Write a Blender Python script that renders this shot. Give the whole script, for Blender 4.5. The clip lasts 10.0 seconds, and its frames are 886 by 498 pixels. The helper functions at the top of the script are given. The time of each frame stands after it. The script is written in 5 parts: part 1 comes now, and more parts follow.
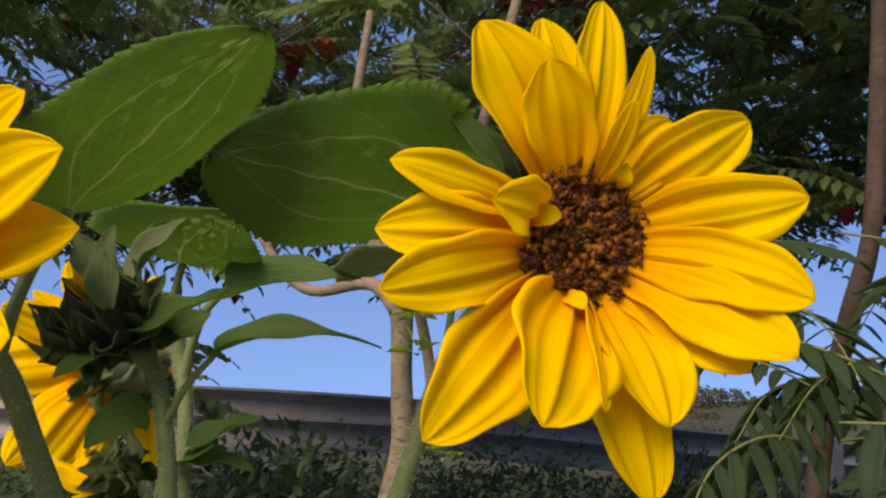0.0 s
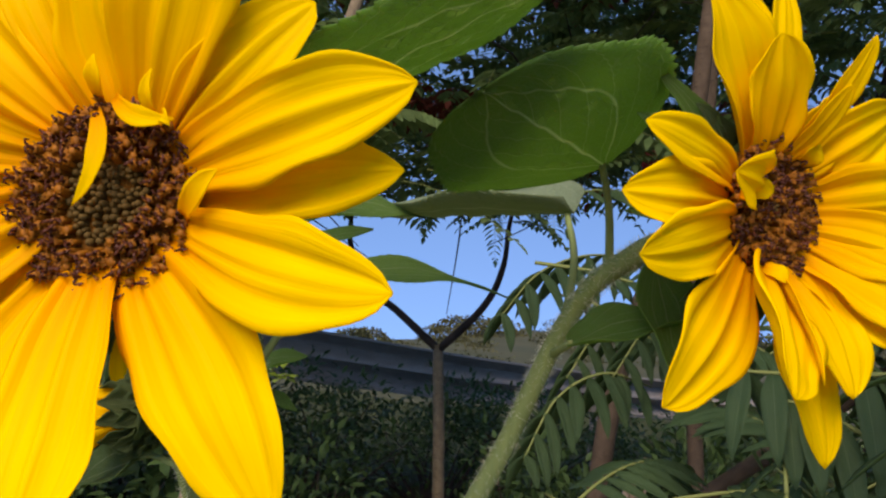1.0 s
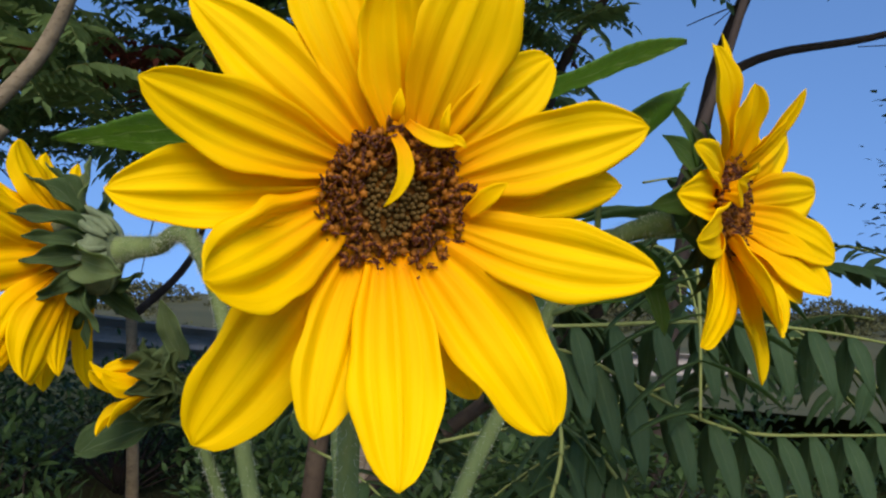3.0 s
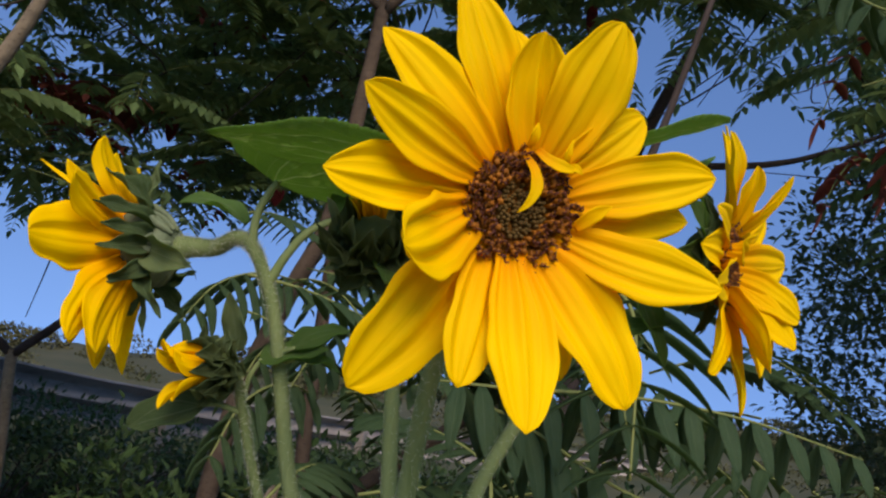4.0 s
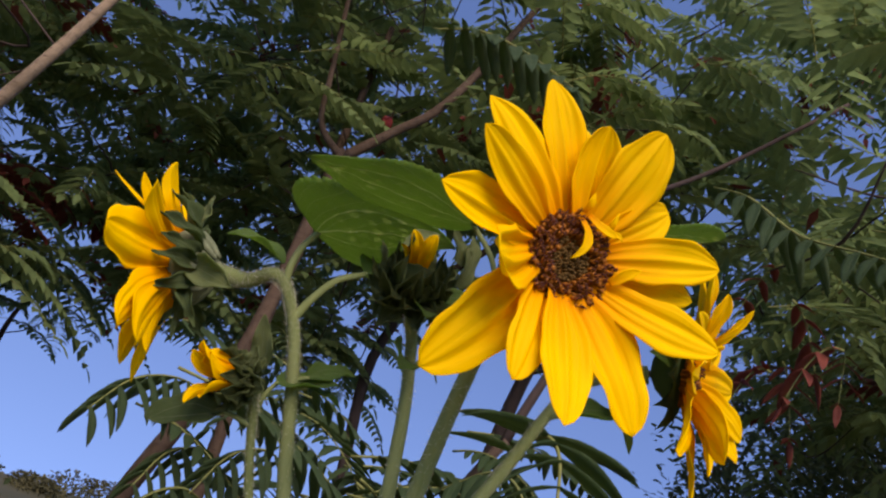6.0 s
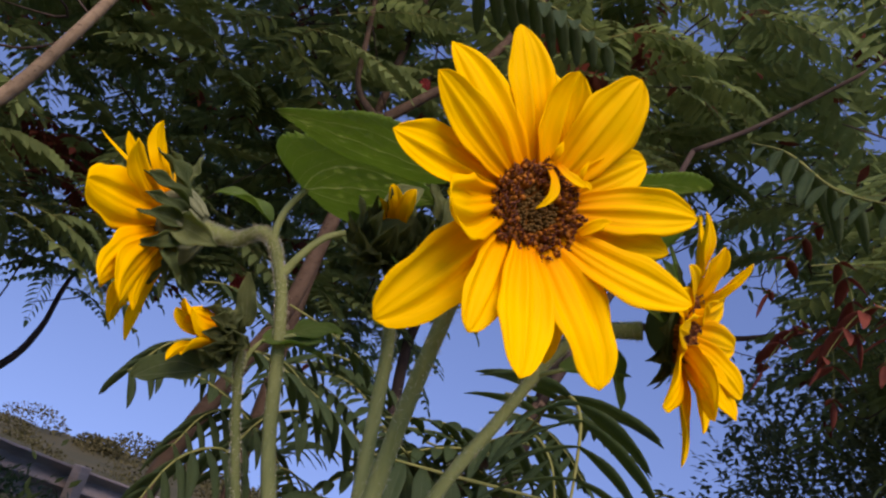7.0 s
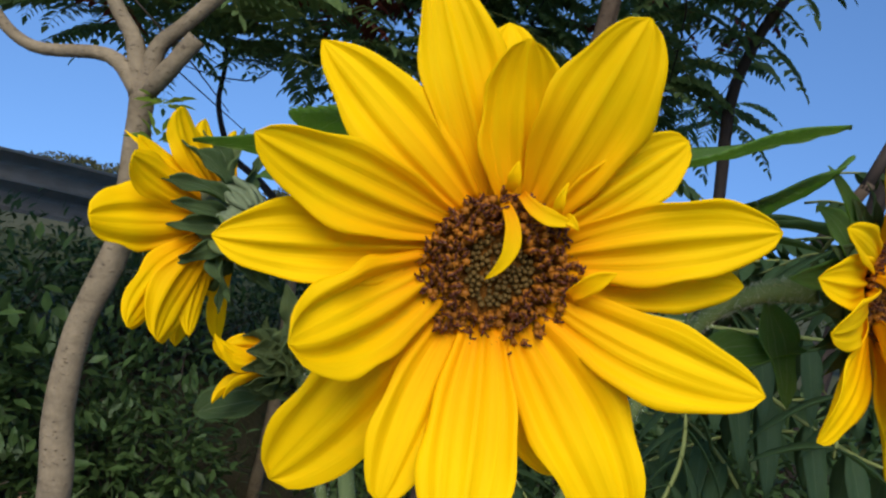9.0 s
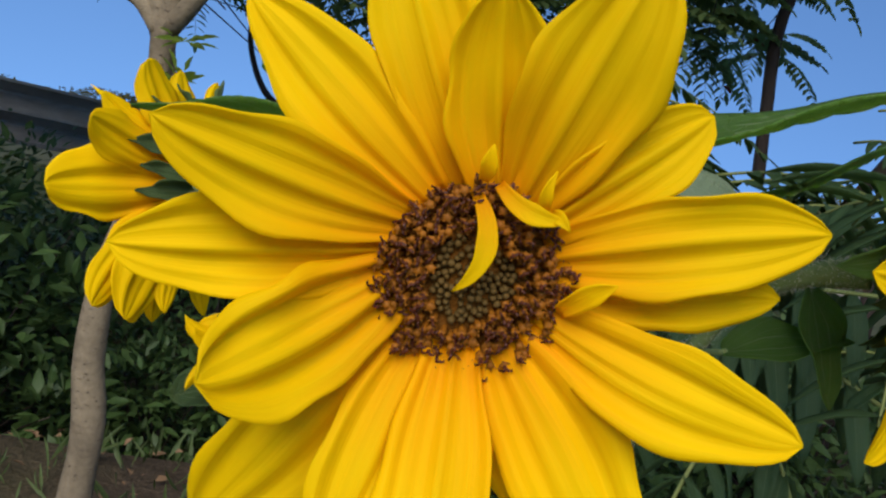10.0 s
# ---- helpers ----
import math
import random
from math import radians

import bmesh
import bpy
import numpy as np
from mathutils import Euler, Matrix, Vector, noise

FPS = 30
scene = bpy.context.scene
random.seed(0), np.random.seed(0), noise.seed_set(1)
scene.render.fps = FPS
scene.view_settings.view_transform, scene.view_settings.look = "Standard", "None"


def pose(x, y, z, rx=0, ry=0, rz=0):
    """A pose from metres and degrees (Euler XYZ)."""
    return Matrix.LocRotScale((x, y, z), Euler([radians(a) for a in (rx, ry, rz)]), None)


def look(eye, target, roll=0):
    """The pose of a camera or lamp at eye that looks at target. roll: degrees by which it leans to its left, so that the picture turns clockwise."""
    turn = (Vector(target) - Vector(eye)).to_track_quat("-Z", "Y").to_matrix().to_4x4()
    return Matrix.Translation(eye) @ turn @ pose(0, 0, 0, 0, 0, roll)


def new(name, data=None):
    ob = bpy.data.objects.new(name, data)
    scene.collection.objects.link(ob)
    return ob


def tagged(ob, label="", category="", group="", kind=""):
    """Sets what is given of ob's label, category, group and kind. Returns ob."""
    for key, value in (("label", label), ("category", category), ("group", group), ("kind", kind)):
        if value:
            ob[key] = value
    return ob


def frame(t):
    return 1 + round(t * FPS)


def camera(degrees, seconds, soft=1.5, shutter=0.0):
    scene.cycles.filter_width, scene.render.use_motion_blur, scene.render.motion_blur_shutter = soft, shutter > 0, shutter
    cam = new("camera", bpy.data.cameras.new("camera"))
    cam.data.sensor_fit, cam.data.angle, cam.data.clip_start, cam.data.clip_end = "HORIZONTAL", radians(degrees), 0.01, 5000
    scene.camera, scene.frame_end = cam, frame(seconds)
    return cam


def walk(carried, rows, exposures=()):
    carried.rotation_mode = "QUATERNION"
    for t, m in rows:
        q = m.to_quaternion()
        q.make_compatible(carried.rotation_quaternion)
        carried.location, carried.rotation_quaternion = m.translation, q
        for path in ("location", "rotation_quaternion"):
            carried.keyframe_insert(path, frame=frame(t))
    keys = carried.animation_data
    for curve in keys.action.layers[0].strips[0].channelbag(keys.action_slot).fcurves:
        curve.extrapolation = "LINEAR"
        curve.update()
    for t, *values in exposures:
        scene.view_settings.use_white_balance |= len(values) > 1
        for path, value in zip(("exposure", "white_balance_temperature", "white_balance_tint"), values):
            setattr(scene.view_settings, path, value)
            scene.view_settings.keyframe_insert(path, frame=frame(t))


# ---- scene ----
cam = camera(52.8, 10.0, soft=2.3)
PATH = [
    (0, (0.205, 0.132, 1.381), (-0.277, 2.05, 1.678), 0.9),
    (0.5, (0.143, 0.118, 1.385), (-0.121, 2.088, 1.606), 3.4),
    (1, (0.084, 0.125, 1.386), (0.076, 2.12, 1.531), 4.1),
    (1.5, (0.045, 0.108, 1.401), (0.277, 2.094, 1.469), 2.7),
    (2, (0.001, 0.091, 1.399), (0.423, 2.046, 1.443), 1.6),
    (2.5, (-0.034, 0.084, 1.39), (0.563, 1.991, 1.463), 0.8),
    (2.7, (-0.047, 0.085, 1.387), (0.605, 1.974, 1.460), 1.1),
    (3.8, (-0.135, 0.062, 1.350), (0.725, 1.849, 1.619), 7.8),
    (4, (-0.154, 0.059, 1.341), (0.749, 1.817, 1.647), 8.5),
    (4.5, (-0.163, 0.072, 1.313), (0.807, 1.767, 1.743), 11.6),
    (5, (-0.174, 0.068, 1.292), (0.811, 1.718, 1.847), 14.0),
    (5.5, (-0.208, 0.046, 1.265), (0.745, 1.667, 1.946), 16.7),
    (5.7, (-0.220, 0.044, 1.256), (0.744, 1.642, 1.977), 18.0),
    (6.8, (-0.199, 0.040, 1.259), (0.748, 1.680, 1.918), 18.6),
    (7, (-0.185, 0.03, 1.265), (0.719, 1.705, 1.878), 18.4),
    (7.5, (-0.143, -0.004, 1.3), (0.582, 1.809, 1.733), 17.2),
    (8, (-0.094, 0.017, 1.359), (0.484, 1.92, 1.566), 14.8),
    (8.5, (-0.064, 0.057, 1.402), (0.415, 1.998, 1.438), 12.1),
    (9, (-0.054, 0.084, 1.419), (0.327, 2.045, 1.338), 11.3),
    (9.5, (-0.058, 0.099, 1.429), (0.287, 2.062, 1.264), 11.5),
    (10, (-0.031, 0.129, 1.435), (0.293, 2.088, 1.195), 11.2),
]
walk(cam, [(t, look(eye, target, roll)) for t, eye, target, roll in PATH],
     exposures=[(0, 0.85, 7700, 28), (1, 0.9, 7400, 22), (2.5, 0.9, 6700, 12), (4, 0.66, 7000, 22), (5.5, 0.77, 7300, 32), (7, 0.70, 7700, 42), (7.5, 0.67, 7400, 38), (8, 0.74, 6800, 22), (8.5, 0.84, 6500, 11), (10, 0.55, 6500, 11)])

# ---- light ----
world = bpy.data.worlds.new("world")
scene.world = world
world.use_nodes = True
_nt = world.node_tree
_sky = _nt.nodes.new("ShaderNodeTexSky")
_sky.sky_type = "NISHITA"
_sky.sun_disc = False
SUN_ELEV, SUN_AZ = 42.0, 198.0   # azimuth clockwise from +y
_sky.sun_elevation, _sky.sun_rotation = radians(SUN_ELEV), radians(SUN_AZ)
_sky.altitude, _sky.air_density, _sky.dust_density, _sky.ozone_density = 1500, 1.0, 0.0, 4.0
_bg = _nt.nodes["Background"]
_bg.inputs["Strength"].default_value = 0.15
_tc = _nt.nodes.new("ShaderNodeTexCoord")
_lift = _nt.nodes.new("ShaderNodeMapping")
_lift.inputs["Location"].default_value = (0, 0, 0.37)
_lift.inputs["Scale"].default_value = (1, 1, 0.76)
_nt.links.new(_tc.outputs["Generated"], _lift.inputs[0])
_nt.links.new(_lift.outputs[0], _sky.inputs[0])
_deep = _nt.nodes.new("ShaderNodeHueSaturation")
_deep.inputs["Saturation"].default_value = 1.1
_nt.links.new(_sky.outputs[0], _deep.inputs["Color"])
_nt.links.new(_deep.outputs[0], _bg.inputs[0])
_sun = bpy.data.lights.new("sun", "SUN")
_sun.energy, _sun.angle, _sun.color = 2.7, radians(48), (1.0, 0.95, 0.86)
_so = new("sun", _sun)
_az, _el = radians(SUN_AZ), radians(SUN_ELEV)
_dir = Vector((math.sin(_az) * math.cos(_el), math.cos(_az) * math.cos(_el), math.sin(_el)))
_so.matrix_world = look(_dir * 20, (0, 0, 0))


# ---- materials ----
def base_mat(name):
    m = bpy.data.materials.new(name)
    m.use_nodes = True
    nt = m.node_tree
    return m, nt, nt.nodes["Principled BSDF"], nt.nodes["Material Output"]


def nd(nt, kind, **kw):
    n = nt.nodes.new("ShaderNode" + kind)
    for k, v in kw.items():
        if k in ("operation", "data_type", "blend_type", "wave_type", "bands_direction", "noise_dimensions"):
            if k == "operation":
                n.operation = v
            elif k == "data_type":
                n.data_type = v
            elif k == "blend_type":
                n.blend_type = v
        else:
            n.inputs[k].default_value = v
    return n


def ramp(nt, fac, stops):
    r = nt.nodes.new("ShaderNodeValToRGB")
    e = r.color_ramp.elements
    while len(e) < len(stops):
        e.new(0.5)
    for el, (p, c) in zip(e, stops):
        el.position, el.color = p, (*c, 1)
    nt.links.new(fac, r.inputs[0])
    return r.outputs[0]


def math_node(nt, op, a, b=None, clamp=False):
    n = nt.nodes.new("ShaderNodeMath")
    n.operation, n.use_clamp = op, clamp
    for i, v in enumerate((a, b)):
        if v is None:
            continue
        if isinstance(v, (int, float)):
            n.inputs[i].default_value = v
        else:
            nt.links.new(v, n.inputs[i])
    return n.outputs[0]


def mixc(nt, fac, a, b, blend="MIX"):
    n = nt.nodes.new("ShaderNodeMix")
    n.data_type, n.blend_type = "RGBA", blend
    for i, v in ((0, fac), (6, a), (7, b)):
        if isinstance(v, (int, float)):
            n.inputs[i].default_value = v
        elif isinstance(v, tuple):
            n.inputs[i].default_value = (*v, 1)
        else:
            nt.links.new(v, n.inputs[i])
    return n.outputs[2]


def noise_tex(nt, scale, detail=4, vec=None, rough=0.55):
    n = nd(nt, "TexNoise", Scale=scale, Detail=detail, Roughness=rough)
    if vec is not None:
        nt.links.new(vec, n.inputs["Vector"])
    return n.outputs["Fac"]


def obj_coord(nt):
    return nt.nodes.new("ShaderNodeTexCoord").outputs["Object"]


def bump(nt, bsdf, height, strength=0.3, dist=0.002):
    b = nd(nt, "Bump", Strength=strength, Distance=dist)
    nt.links.new(height, b.inputs["Height"])
    nt.links.new(b.outputs[0], bsdf.inputs["Normal"])
    return b.outputs[0]


def add_translucent(nt, bsdf, out, col, amount, normal=None):
    tr = nt.nodes.new("ShaderNodeBsdfTranslucent")
    mx = nt.nodes.new("ShaderNodeMixShader")
    mx.inputs[0].default_value = amount
    if isinstance(col, tuple):
        tr.inputs[0].default_value = (*col, 1)
    else:
        nt.links.new(col, tr.inputs[0])
    if normal is not None:
        nt.links.new(normal, tr.inputs["Normal"])
    nt.links.new(bsdf.outputs[0], mx.inputs[1])
    nt.links.new(tr.outputs[0], mx.inputs[2])
    nt.links.new(mx.outputs[0], out.inputs[0])


def uv_split(nt):
    uv = nt.nodes.new("ShaderNodeUVMap")
    sp = nt.nodes.new("ShaderNodeSeparateXYZ")
    nt.links.new(uv.outputs[0], sp.inputs[0])
    return uv.outputs[0], sp.outputs[0], sp.outputs[1]


def make_petal_mat(name, root, mid, tip):
    m, nt, b, out = base_mat(name)
    vec, u, v = uv_split(nt)
    stretch = nt.nodes.new("ShaderNodeMapping")
    stretch.inputs["Scale"].default_value = (14, 1.2, 1)
    nt.links.new(vec, stretch.inputs[0])
    info = nt.nodes.new("ShaderNodeObjectInfo")
    addv = nt.nodes.new("ShaderNodeVectorMath")
    nt.links.new(stretch.outputs[0], addv.inputs[0])
    cx = nt.nodes.new("ShaderNodeCombineXYZ")
    nt.links.new(math_node(nt, "MULTIPLY", info.outputs["Random"], 40), cx.inputs[2])
    nt.links.new(cx.outputs[0], addv.inputs[1])
    streak = noise_tex(nt, 1.0, 3, addv.outputs[0])
    lines = nt.nodes.new("ShaderNodeMapping")
    lines.inputs["Scale"].default_value = (3.2, 1.1, 1)
    nt.links.new(addv.outputs[0], lines.inputs[0])
    fine = noise_tex(nt, 1.0, 2, lines.outputs[0])
    vv = math_node(nt, "ADD", v, math_node(nt, "MULTIPLY", math_node(nt, "SUBTRACT", streak, 0.5), 0.35))
    col = ramp(nt, vv, [(0.0, root), (0.20, mid), (0.60, tip), (1.0, tip)])
    # darker streaks put the shade of the petal's grooves into its colour
    groove_shade = math_node(nt, "ADD", math_node(nt, "MULTIPLY", streak, 0.2), math_node(nt, "MULTIPLY", math_node(nt, "SUBTRACT", fine, 0.45, True), 0.28))
    col = mixc(nt, groove_shade, col, tuple(c * 0.62 for c in mid), "MIX")
    var = mixc(nt, 0.16, col, (1, 1, 1), "MULTIPLY")
    hsv = nt.nodes.new("ShaderNodeHueSaturation")
    nt.links.new(var, hsv.inputs["Color"])
    nt.links.new(math_node(nt, "ADD", math_node(nt, "MULTIPLY", info.outputs["Random"], 0.14), 0.93), hsv.inputs["Value"])
    col = hsv.outputs[0]
    nt.links.new(col, b.inputs["Base Color"])
    b.inputs["Roughness"].default_value = 0.65
    b.inputs["Specular IOR Level"].default_value = 0.08
    h = math_node(nt, "ADD", math_node(nt, "MULTIPLY", streak, 1.0), math_node(nt, "MULTIPLY", fine, 0.15))
    n = bump(nt, b, h, 0.32, 0.0012)
    tcol = mixc(nt, 0.6, col, (1.0, 0.80, 0.0))
    add_translucent(nt, b, out, tcol, 0.4, n)
    return m


def make_leaf_mat(name, dark, light, vein, trans=0.3, rough=0.5, laterals=7.0, spec=0.5):
    m, nt, b, out = base_mat(name)
    vec, u, v = uv_split(nt)
    au = math_node(nt, "ABSOLUTE", math_node(nt, "SUBTRACT", u, 0.5))
    wob = noise_tex(nt, 2.2, 2, vec)
    mid = math_node(nt, "SUBTRACT", 1.0, math_node(nt, "MULTIPLY", au, 90), True)
    slant = math_node(nt, "SUBTRACT", math_node(nt, "MULTIPLY", v, laterals), math_node(nt, "MULTIPLY", au, laterals * 1.6))
    slant = math_node(nt, "ADD", slant, math_node(nt, "MULTIPLY", wob, 0.5))
    saw = math_node(nt, "ABSOLUTE", math_node(nt, "SUBTRACT", math_node(nt, "FRACT", slant), 0.5))
    lat = math_node(nt, "SUBTRACT", 1.0, math_node(nt, "MULTIPLY", saw, 190 / laterals), True)
    bow = math_node(nt, "MULTIPLY", math_node(nt, "MULTIPLY", v, math_node(nt, "SUBTRACT", 1.02, v)), 0.95)
    basal = math_node(nt, "ABSOLUTE", math_node(nt, "SUBTRACT", au, bow))
    basal = math_node(nt, "SUBTRACT", 1.0, math_node(nt, "MULTIPLY", basal, 100), True)
    veins = math_node(nt, "MAXIMUM", mid, math_node(nt, "MAXIMUM", math_node(nt, "MULTIPLY", lat, 0.5), math_node(nt, "MULTIPLY", basal, 0.75 if laterals < 10 else 0.0)))
    vor = nd(nt, "TexVoronoi", Scale=34.0)
    vor.feature = "DISTANCE_TO_EDGE"
    nt.links.new(vec, vor.inputs["Vector"])
    net = math_node(nt, "SUBTRACT", 1.0, math_node(nt, "MULTIPLY", vor.outputs["Distance"], 14), True)
    blot = noise_tex(nt, 40, 4, obj_coord(nt))
    fine = noise_tex(nt, 1500, 2, obj_coord(nt))
    col = mixc(nt, math_node(nt, "SUBTRACT", math_node(nt, "MULTIPLY", blot, 1.2), 0.1, True), dark, light)
    col = mixc(nt, math_node(nt, "MULTIPLY", net, 0.32), col, vein)
    col = mixc(nt, math_node(nt, "MULTIPLY", veins, 0.95), col, vein)
    nt.links.new(col, b.inputs["Base Color"])
    b.inputs["Roughness"].default_value = rough
    b.inputs["Specular IOR Level"].default_value = spec
    h = math_node(nt, "ADD", math_node(nt, "MULTIPLY", veins, 0.25), math_node(nt, "ADD", math_node(nt, "MULTIPLY", net, -0.3), math_node(nt, "MULTIPLY", fine, 0.15)))
    n = bump(nt, b, h, 0.75, 0.0012)
    thin = mixc(nt, math_node(nt, "MULTIPLY", net, 0.4), mixc(nt, blot, (0.36, 0.54, 0.13), (0.43, 0.61, 0.18)), (0.25, 0.40, 0.09))
    add_translucent(nt, b, out, mixc(nt, 0.65, col, mixc(nt, math_node(nt, "MULTIPLY", veins, 0.85), thin, (0.74, 0.84, 0.46))), trans, n)
    return m


def make_plain(name, a, bcol, scale, rough=0.7, bump_s=0.4, dist=0.002, trans=0.0, spec=0.3, stretch=(1, 1, 1)):
    m, nt, b, out = base_mat(name)
    mp = nt.nodes.new("ShaderNodeMapping")
    mp.inputs["Scale"].default_value = stretch
    nt.links.new(obj_coord(nt), mp.inputs[0])
    n1 = noise_tex(nt, scale, 5, mp.outputs[0], 0.65)
    n2 = noise_tex(nt, scale * 7, 3, mp.outputs[0])
    f = math_node(nt, "ADD", math_node(nt, "MULTIPLY", n1, 1.5), math_node(nt, "MULTIPLY", n2, 0.5))
    f = math_node(nt, "SUBTRACT", f, 0.5, True)
    isl = nt.nodes.new("ShaderNodeNewGeometry")
    col = mixc(nt, f, a, bcol)
    hsv = nt.nodes.new("ShaderNodeHueSaturation")
    nt.links.new(col, hsv.inputs["Color"])
    nt.links.new(math_node(nt, "ADD", math_node(nt, "MULTIPLY", isl.outputs["Random Per Island"], 0.5), 0.75), hsv.inputs["Value"])
    nt.links.new(hsv.outputs[0], b.inputs["Base Color"])
    b.inputs["Roughness"].default_value = rough
    b.inputs["Specular IOR Level"].default_value = spec
    n = bump(nt, b, math_node(nt, "ADD", n1, math_node(nt, "MULTIPLY", n2, 0.4)), bump_s, dist)
    if trans > 0:
        add_translucent(nt, b, out, hsv.outputs[0], trans, n)
    return m


M_petal = make_petal_mat("petal", (0.88, 0.31, 0.0), (0.93, 0.48, 0.0), (0.95, 0.64, 0.0))
M_leaf = make_leaf_mat("leaf", (0.085, 0.185, 0.034), (0.15, 0.275, 0.055), (0.40, 0.48, 0.25), 0.6, 0.6, 5.0, 0.25)
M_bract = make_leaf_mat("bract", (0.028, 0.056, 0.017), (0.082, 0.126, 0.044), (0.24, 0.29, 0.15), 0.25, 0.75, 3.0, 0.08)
M_leafpale = make_leaf_mat("pale_leaf", (0.14, 0.19, 0.10), (0.22, 0.27, 0.155), (0.36, 0.41, 0.28), 0.3, 0.7, 5.0, 0.2)
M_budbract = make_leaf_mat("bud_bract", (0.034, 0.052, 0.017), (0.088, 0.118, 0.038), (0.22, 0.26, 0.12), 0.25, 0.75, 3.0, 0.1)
M_bractpale = make_leaf_mat("pale_bract", (0.10, 0.145, 0.05), (0.175, 0.225, 0.085), (0.30, 0.34, 0.18), 0.35, 0.7, 3.0, 0.15)
M_down = make_plain("downy_green", (0.075, 0.100, 0.050), (0.19, 0.225, 0.125), 160, 0.8, 0.9, 0.0012, 0, 0.1)
M_sprig = make_plain("sprig_leaf", (0.16, 0.24, 0.03), (0.32, 0.42, 0.06), 40, 0.6, 0.2, 0.001, 0.5)
M_stem = make_plain("stem", (0.105, 0.150, 0.048), (0.235, 0.285, 0.105), 90, 0.7, 0.9, 0.0012, 0, 0.12, (1, 1, 0.10))
M_hair = make_plain("hair", (0.60, 0.63, 0.46), (0.74, 0.75, 0.58), 50, 0.6, 0.0, 0.001, 0.3)
M_floret = make_plain("floret", (0.14, 0.043, 0.003), (0.37, 0.130, 0.006), 500, 0.6, 0.3, 0.0005, 0, 0.2)
M_bud = make_plain("seed_bud", (0.055, 0.032, 0.008), (0.150, 0.086, 0.019), 500, 0.7, 0.4, 0.0006, 0, 0.15)
M_chaff = make_plain("chaff", (0.09, 0.032, 0.004), (0.24, 0.09, 0.01), 700, 0.8, 0.6, 0.0008, 0, 0.1)
M_stigma = make_plain("stigma", (0.035, 0.009, 0.004), (0.10, 0.024, 0.008), 500, 0.45, 0.2, 0.0003, 0, 0.25)
def make_bark(name, a, b, dot):
    m, nt, bs, out = base_mat(name)
    co = obj_coord(nt)
    mp = nt.nodes.new("ShaderNodeMapping")
    mp.inputs["Scale"].default_value = (1, 1, 3.2)
    nt.links.new(co, mp.inputs[0])
    lent = noise_tex(nt, 60, 2, mp.outputs[0])
    big, mid, fine = noise_tex(nt, 6, 5, co, 0.6), noise_tex(nt, 45, 5, co, 0.7), noise_tex(nt, 240, 3, co, 0.7)
    f = math_node(nt, "SUBTRACT", math_node(nt, "ADD", math_node(nt, "MULTIPLY", big, 1.3), math_node(nt, "MULTIPLY", mid, 0.9)), 0.65, True)
    col = mixc(nt, f, a, b)
    spots = math_node(nt, "MULTIPLY", math_node(nt, "SUBTRACT", lent, 0.63), 14, True)
    scar = math_node(nt, "MULTIPLY", math_node(nt, "SUBTRACT", noise_tex(nt, 17, 4, mp.outputs[0], 0.7), 0.56), 6, True)
    col = mixc(nt, math_node(nt, "MULTIPLY", scar, 0.45), col, dot)
    col = mixc(nt, math_node(nt, "MULTIPLY", spots, 0.75), col, dot)
    nt.links.new(col, bs.inputs["Base Color"])
    bs.inputs["Roughness"].default_value = 0.85
    bs.inputs["Specular IOR Level"].default_value = 0.15
    h = math_node(nt, "ADD", math_node(nt, "ADD", mid, math_node(nt, "MULTIPLY", fine, 0.4)), math_node(nt, "MULTIPLY", spots, 0.5))
    bump(nt, bs, h, 0.8, 0.004)
    return m


M_bark = make_bark("sumac_bark", (0.105, 0.080, 0.050), (0.33, 0.255, 0.155), (0.06, 0.042, 0.027))
M_barkmid = make_bark("brown_bark", (0.045, 0.030, 0.019), (0.125, 0.088, 0.056), (0.03, 0.02, 0.014))
M_deadwood = make_bark("dead_wood", (0.20, 0.14, 0.085), (0.46, 0.35, 0.23), (0.10, 0.07, 0.045))
M_barkdark = make_plain("dark_bark", (0.026, 0.019, 0.015), (0.075, 0.054, 0.042), 20, 0.85, 0.6, 0.004, 0, 0.2, (1, 1, 0.4))
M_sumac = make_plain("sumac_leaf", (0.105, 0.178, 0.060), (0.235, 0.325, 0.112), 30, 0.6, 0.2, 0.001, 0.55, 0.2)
M_sumac_light = make_plain("sumac_leaf_light", (0.105, 0.195, 0.062), (0.235, 0.355, 0.115), 30, 0.5, 0.2, 0.001, 0.62, 0.25)
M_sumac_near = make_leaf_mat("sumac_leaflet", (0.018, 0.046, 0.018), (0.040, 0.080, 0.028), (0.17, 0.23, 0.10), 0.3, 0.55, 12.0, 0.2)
M_rachis = make_plain("rachis", (0.10, 0.13, 0.035), (0.19, 0.20, 0.062), 60, 0.7, 0.2, 0.001, 0, 0.15)
M_red = make_plain("sumac_fruit", (0.14, 0.014, 0.014), (0.27, 0.035, 0.03), 60, 0.8, 0.6, 0.004, 0.1)
M_redleaf = make_plain("red_sumac_leaf", (0.13, 0.030, 0.022), (0.26, 0.075, 0.045), 30, 0.6, 0.2, 0.001, 0.45, 0.2)
M_bush = make_plain("bush_leaf", (0.032, 0.068, 0.018), (0.085, 0.140, 0.038), 12, 0.5, 0.2, 0.001, 0.3)
M_smallleaf = make_plain("small_tree_leaf", (0.055, 0.090, 0.036), (0.14, 0.18, 0.075), 12, 0.55, 0.2, 0.001, 0.4)
M_hill = make_plain("hill_leaf", (0.028, 0.040, 0.013), (0.090, 0.080, 0.030), 0.5, 0.8, 0.3, 0.02, 0.15)
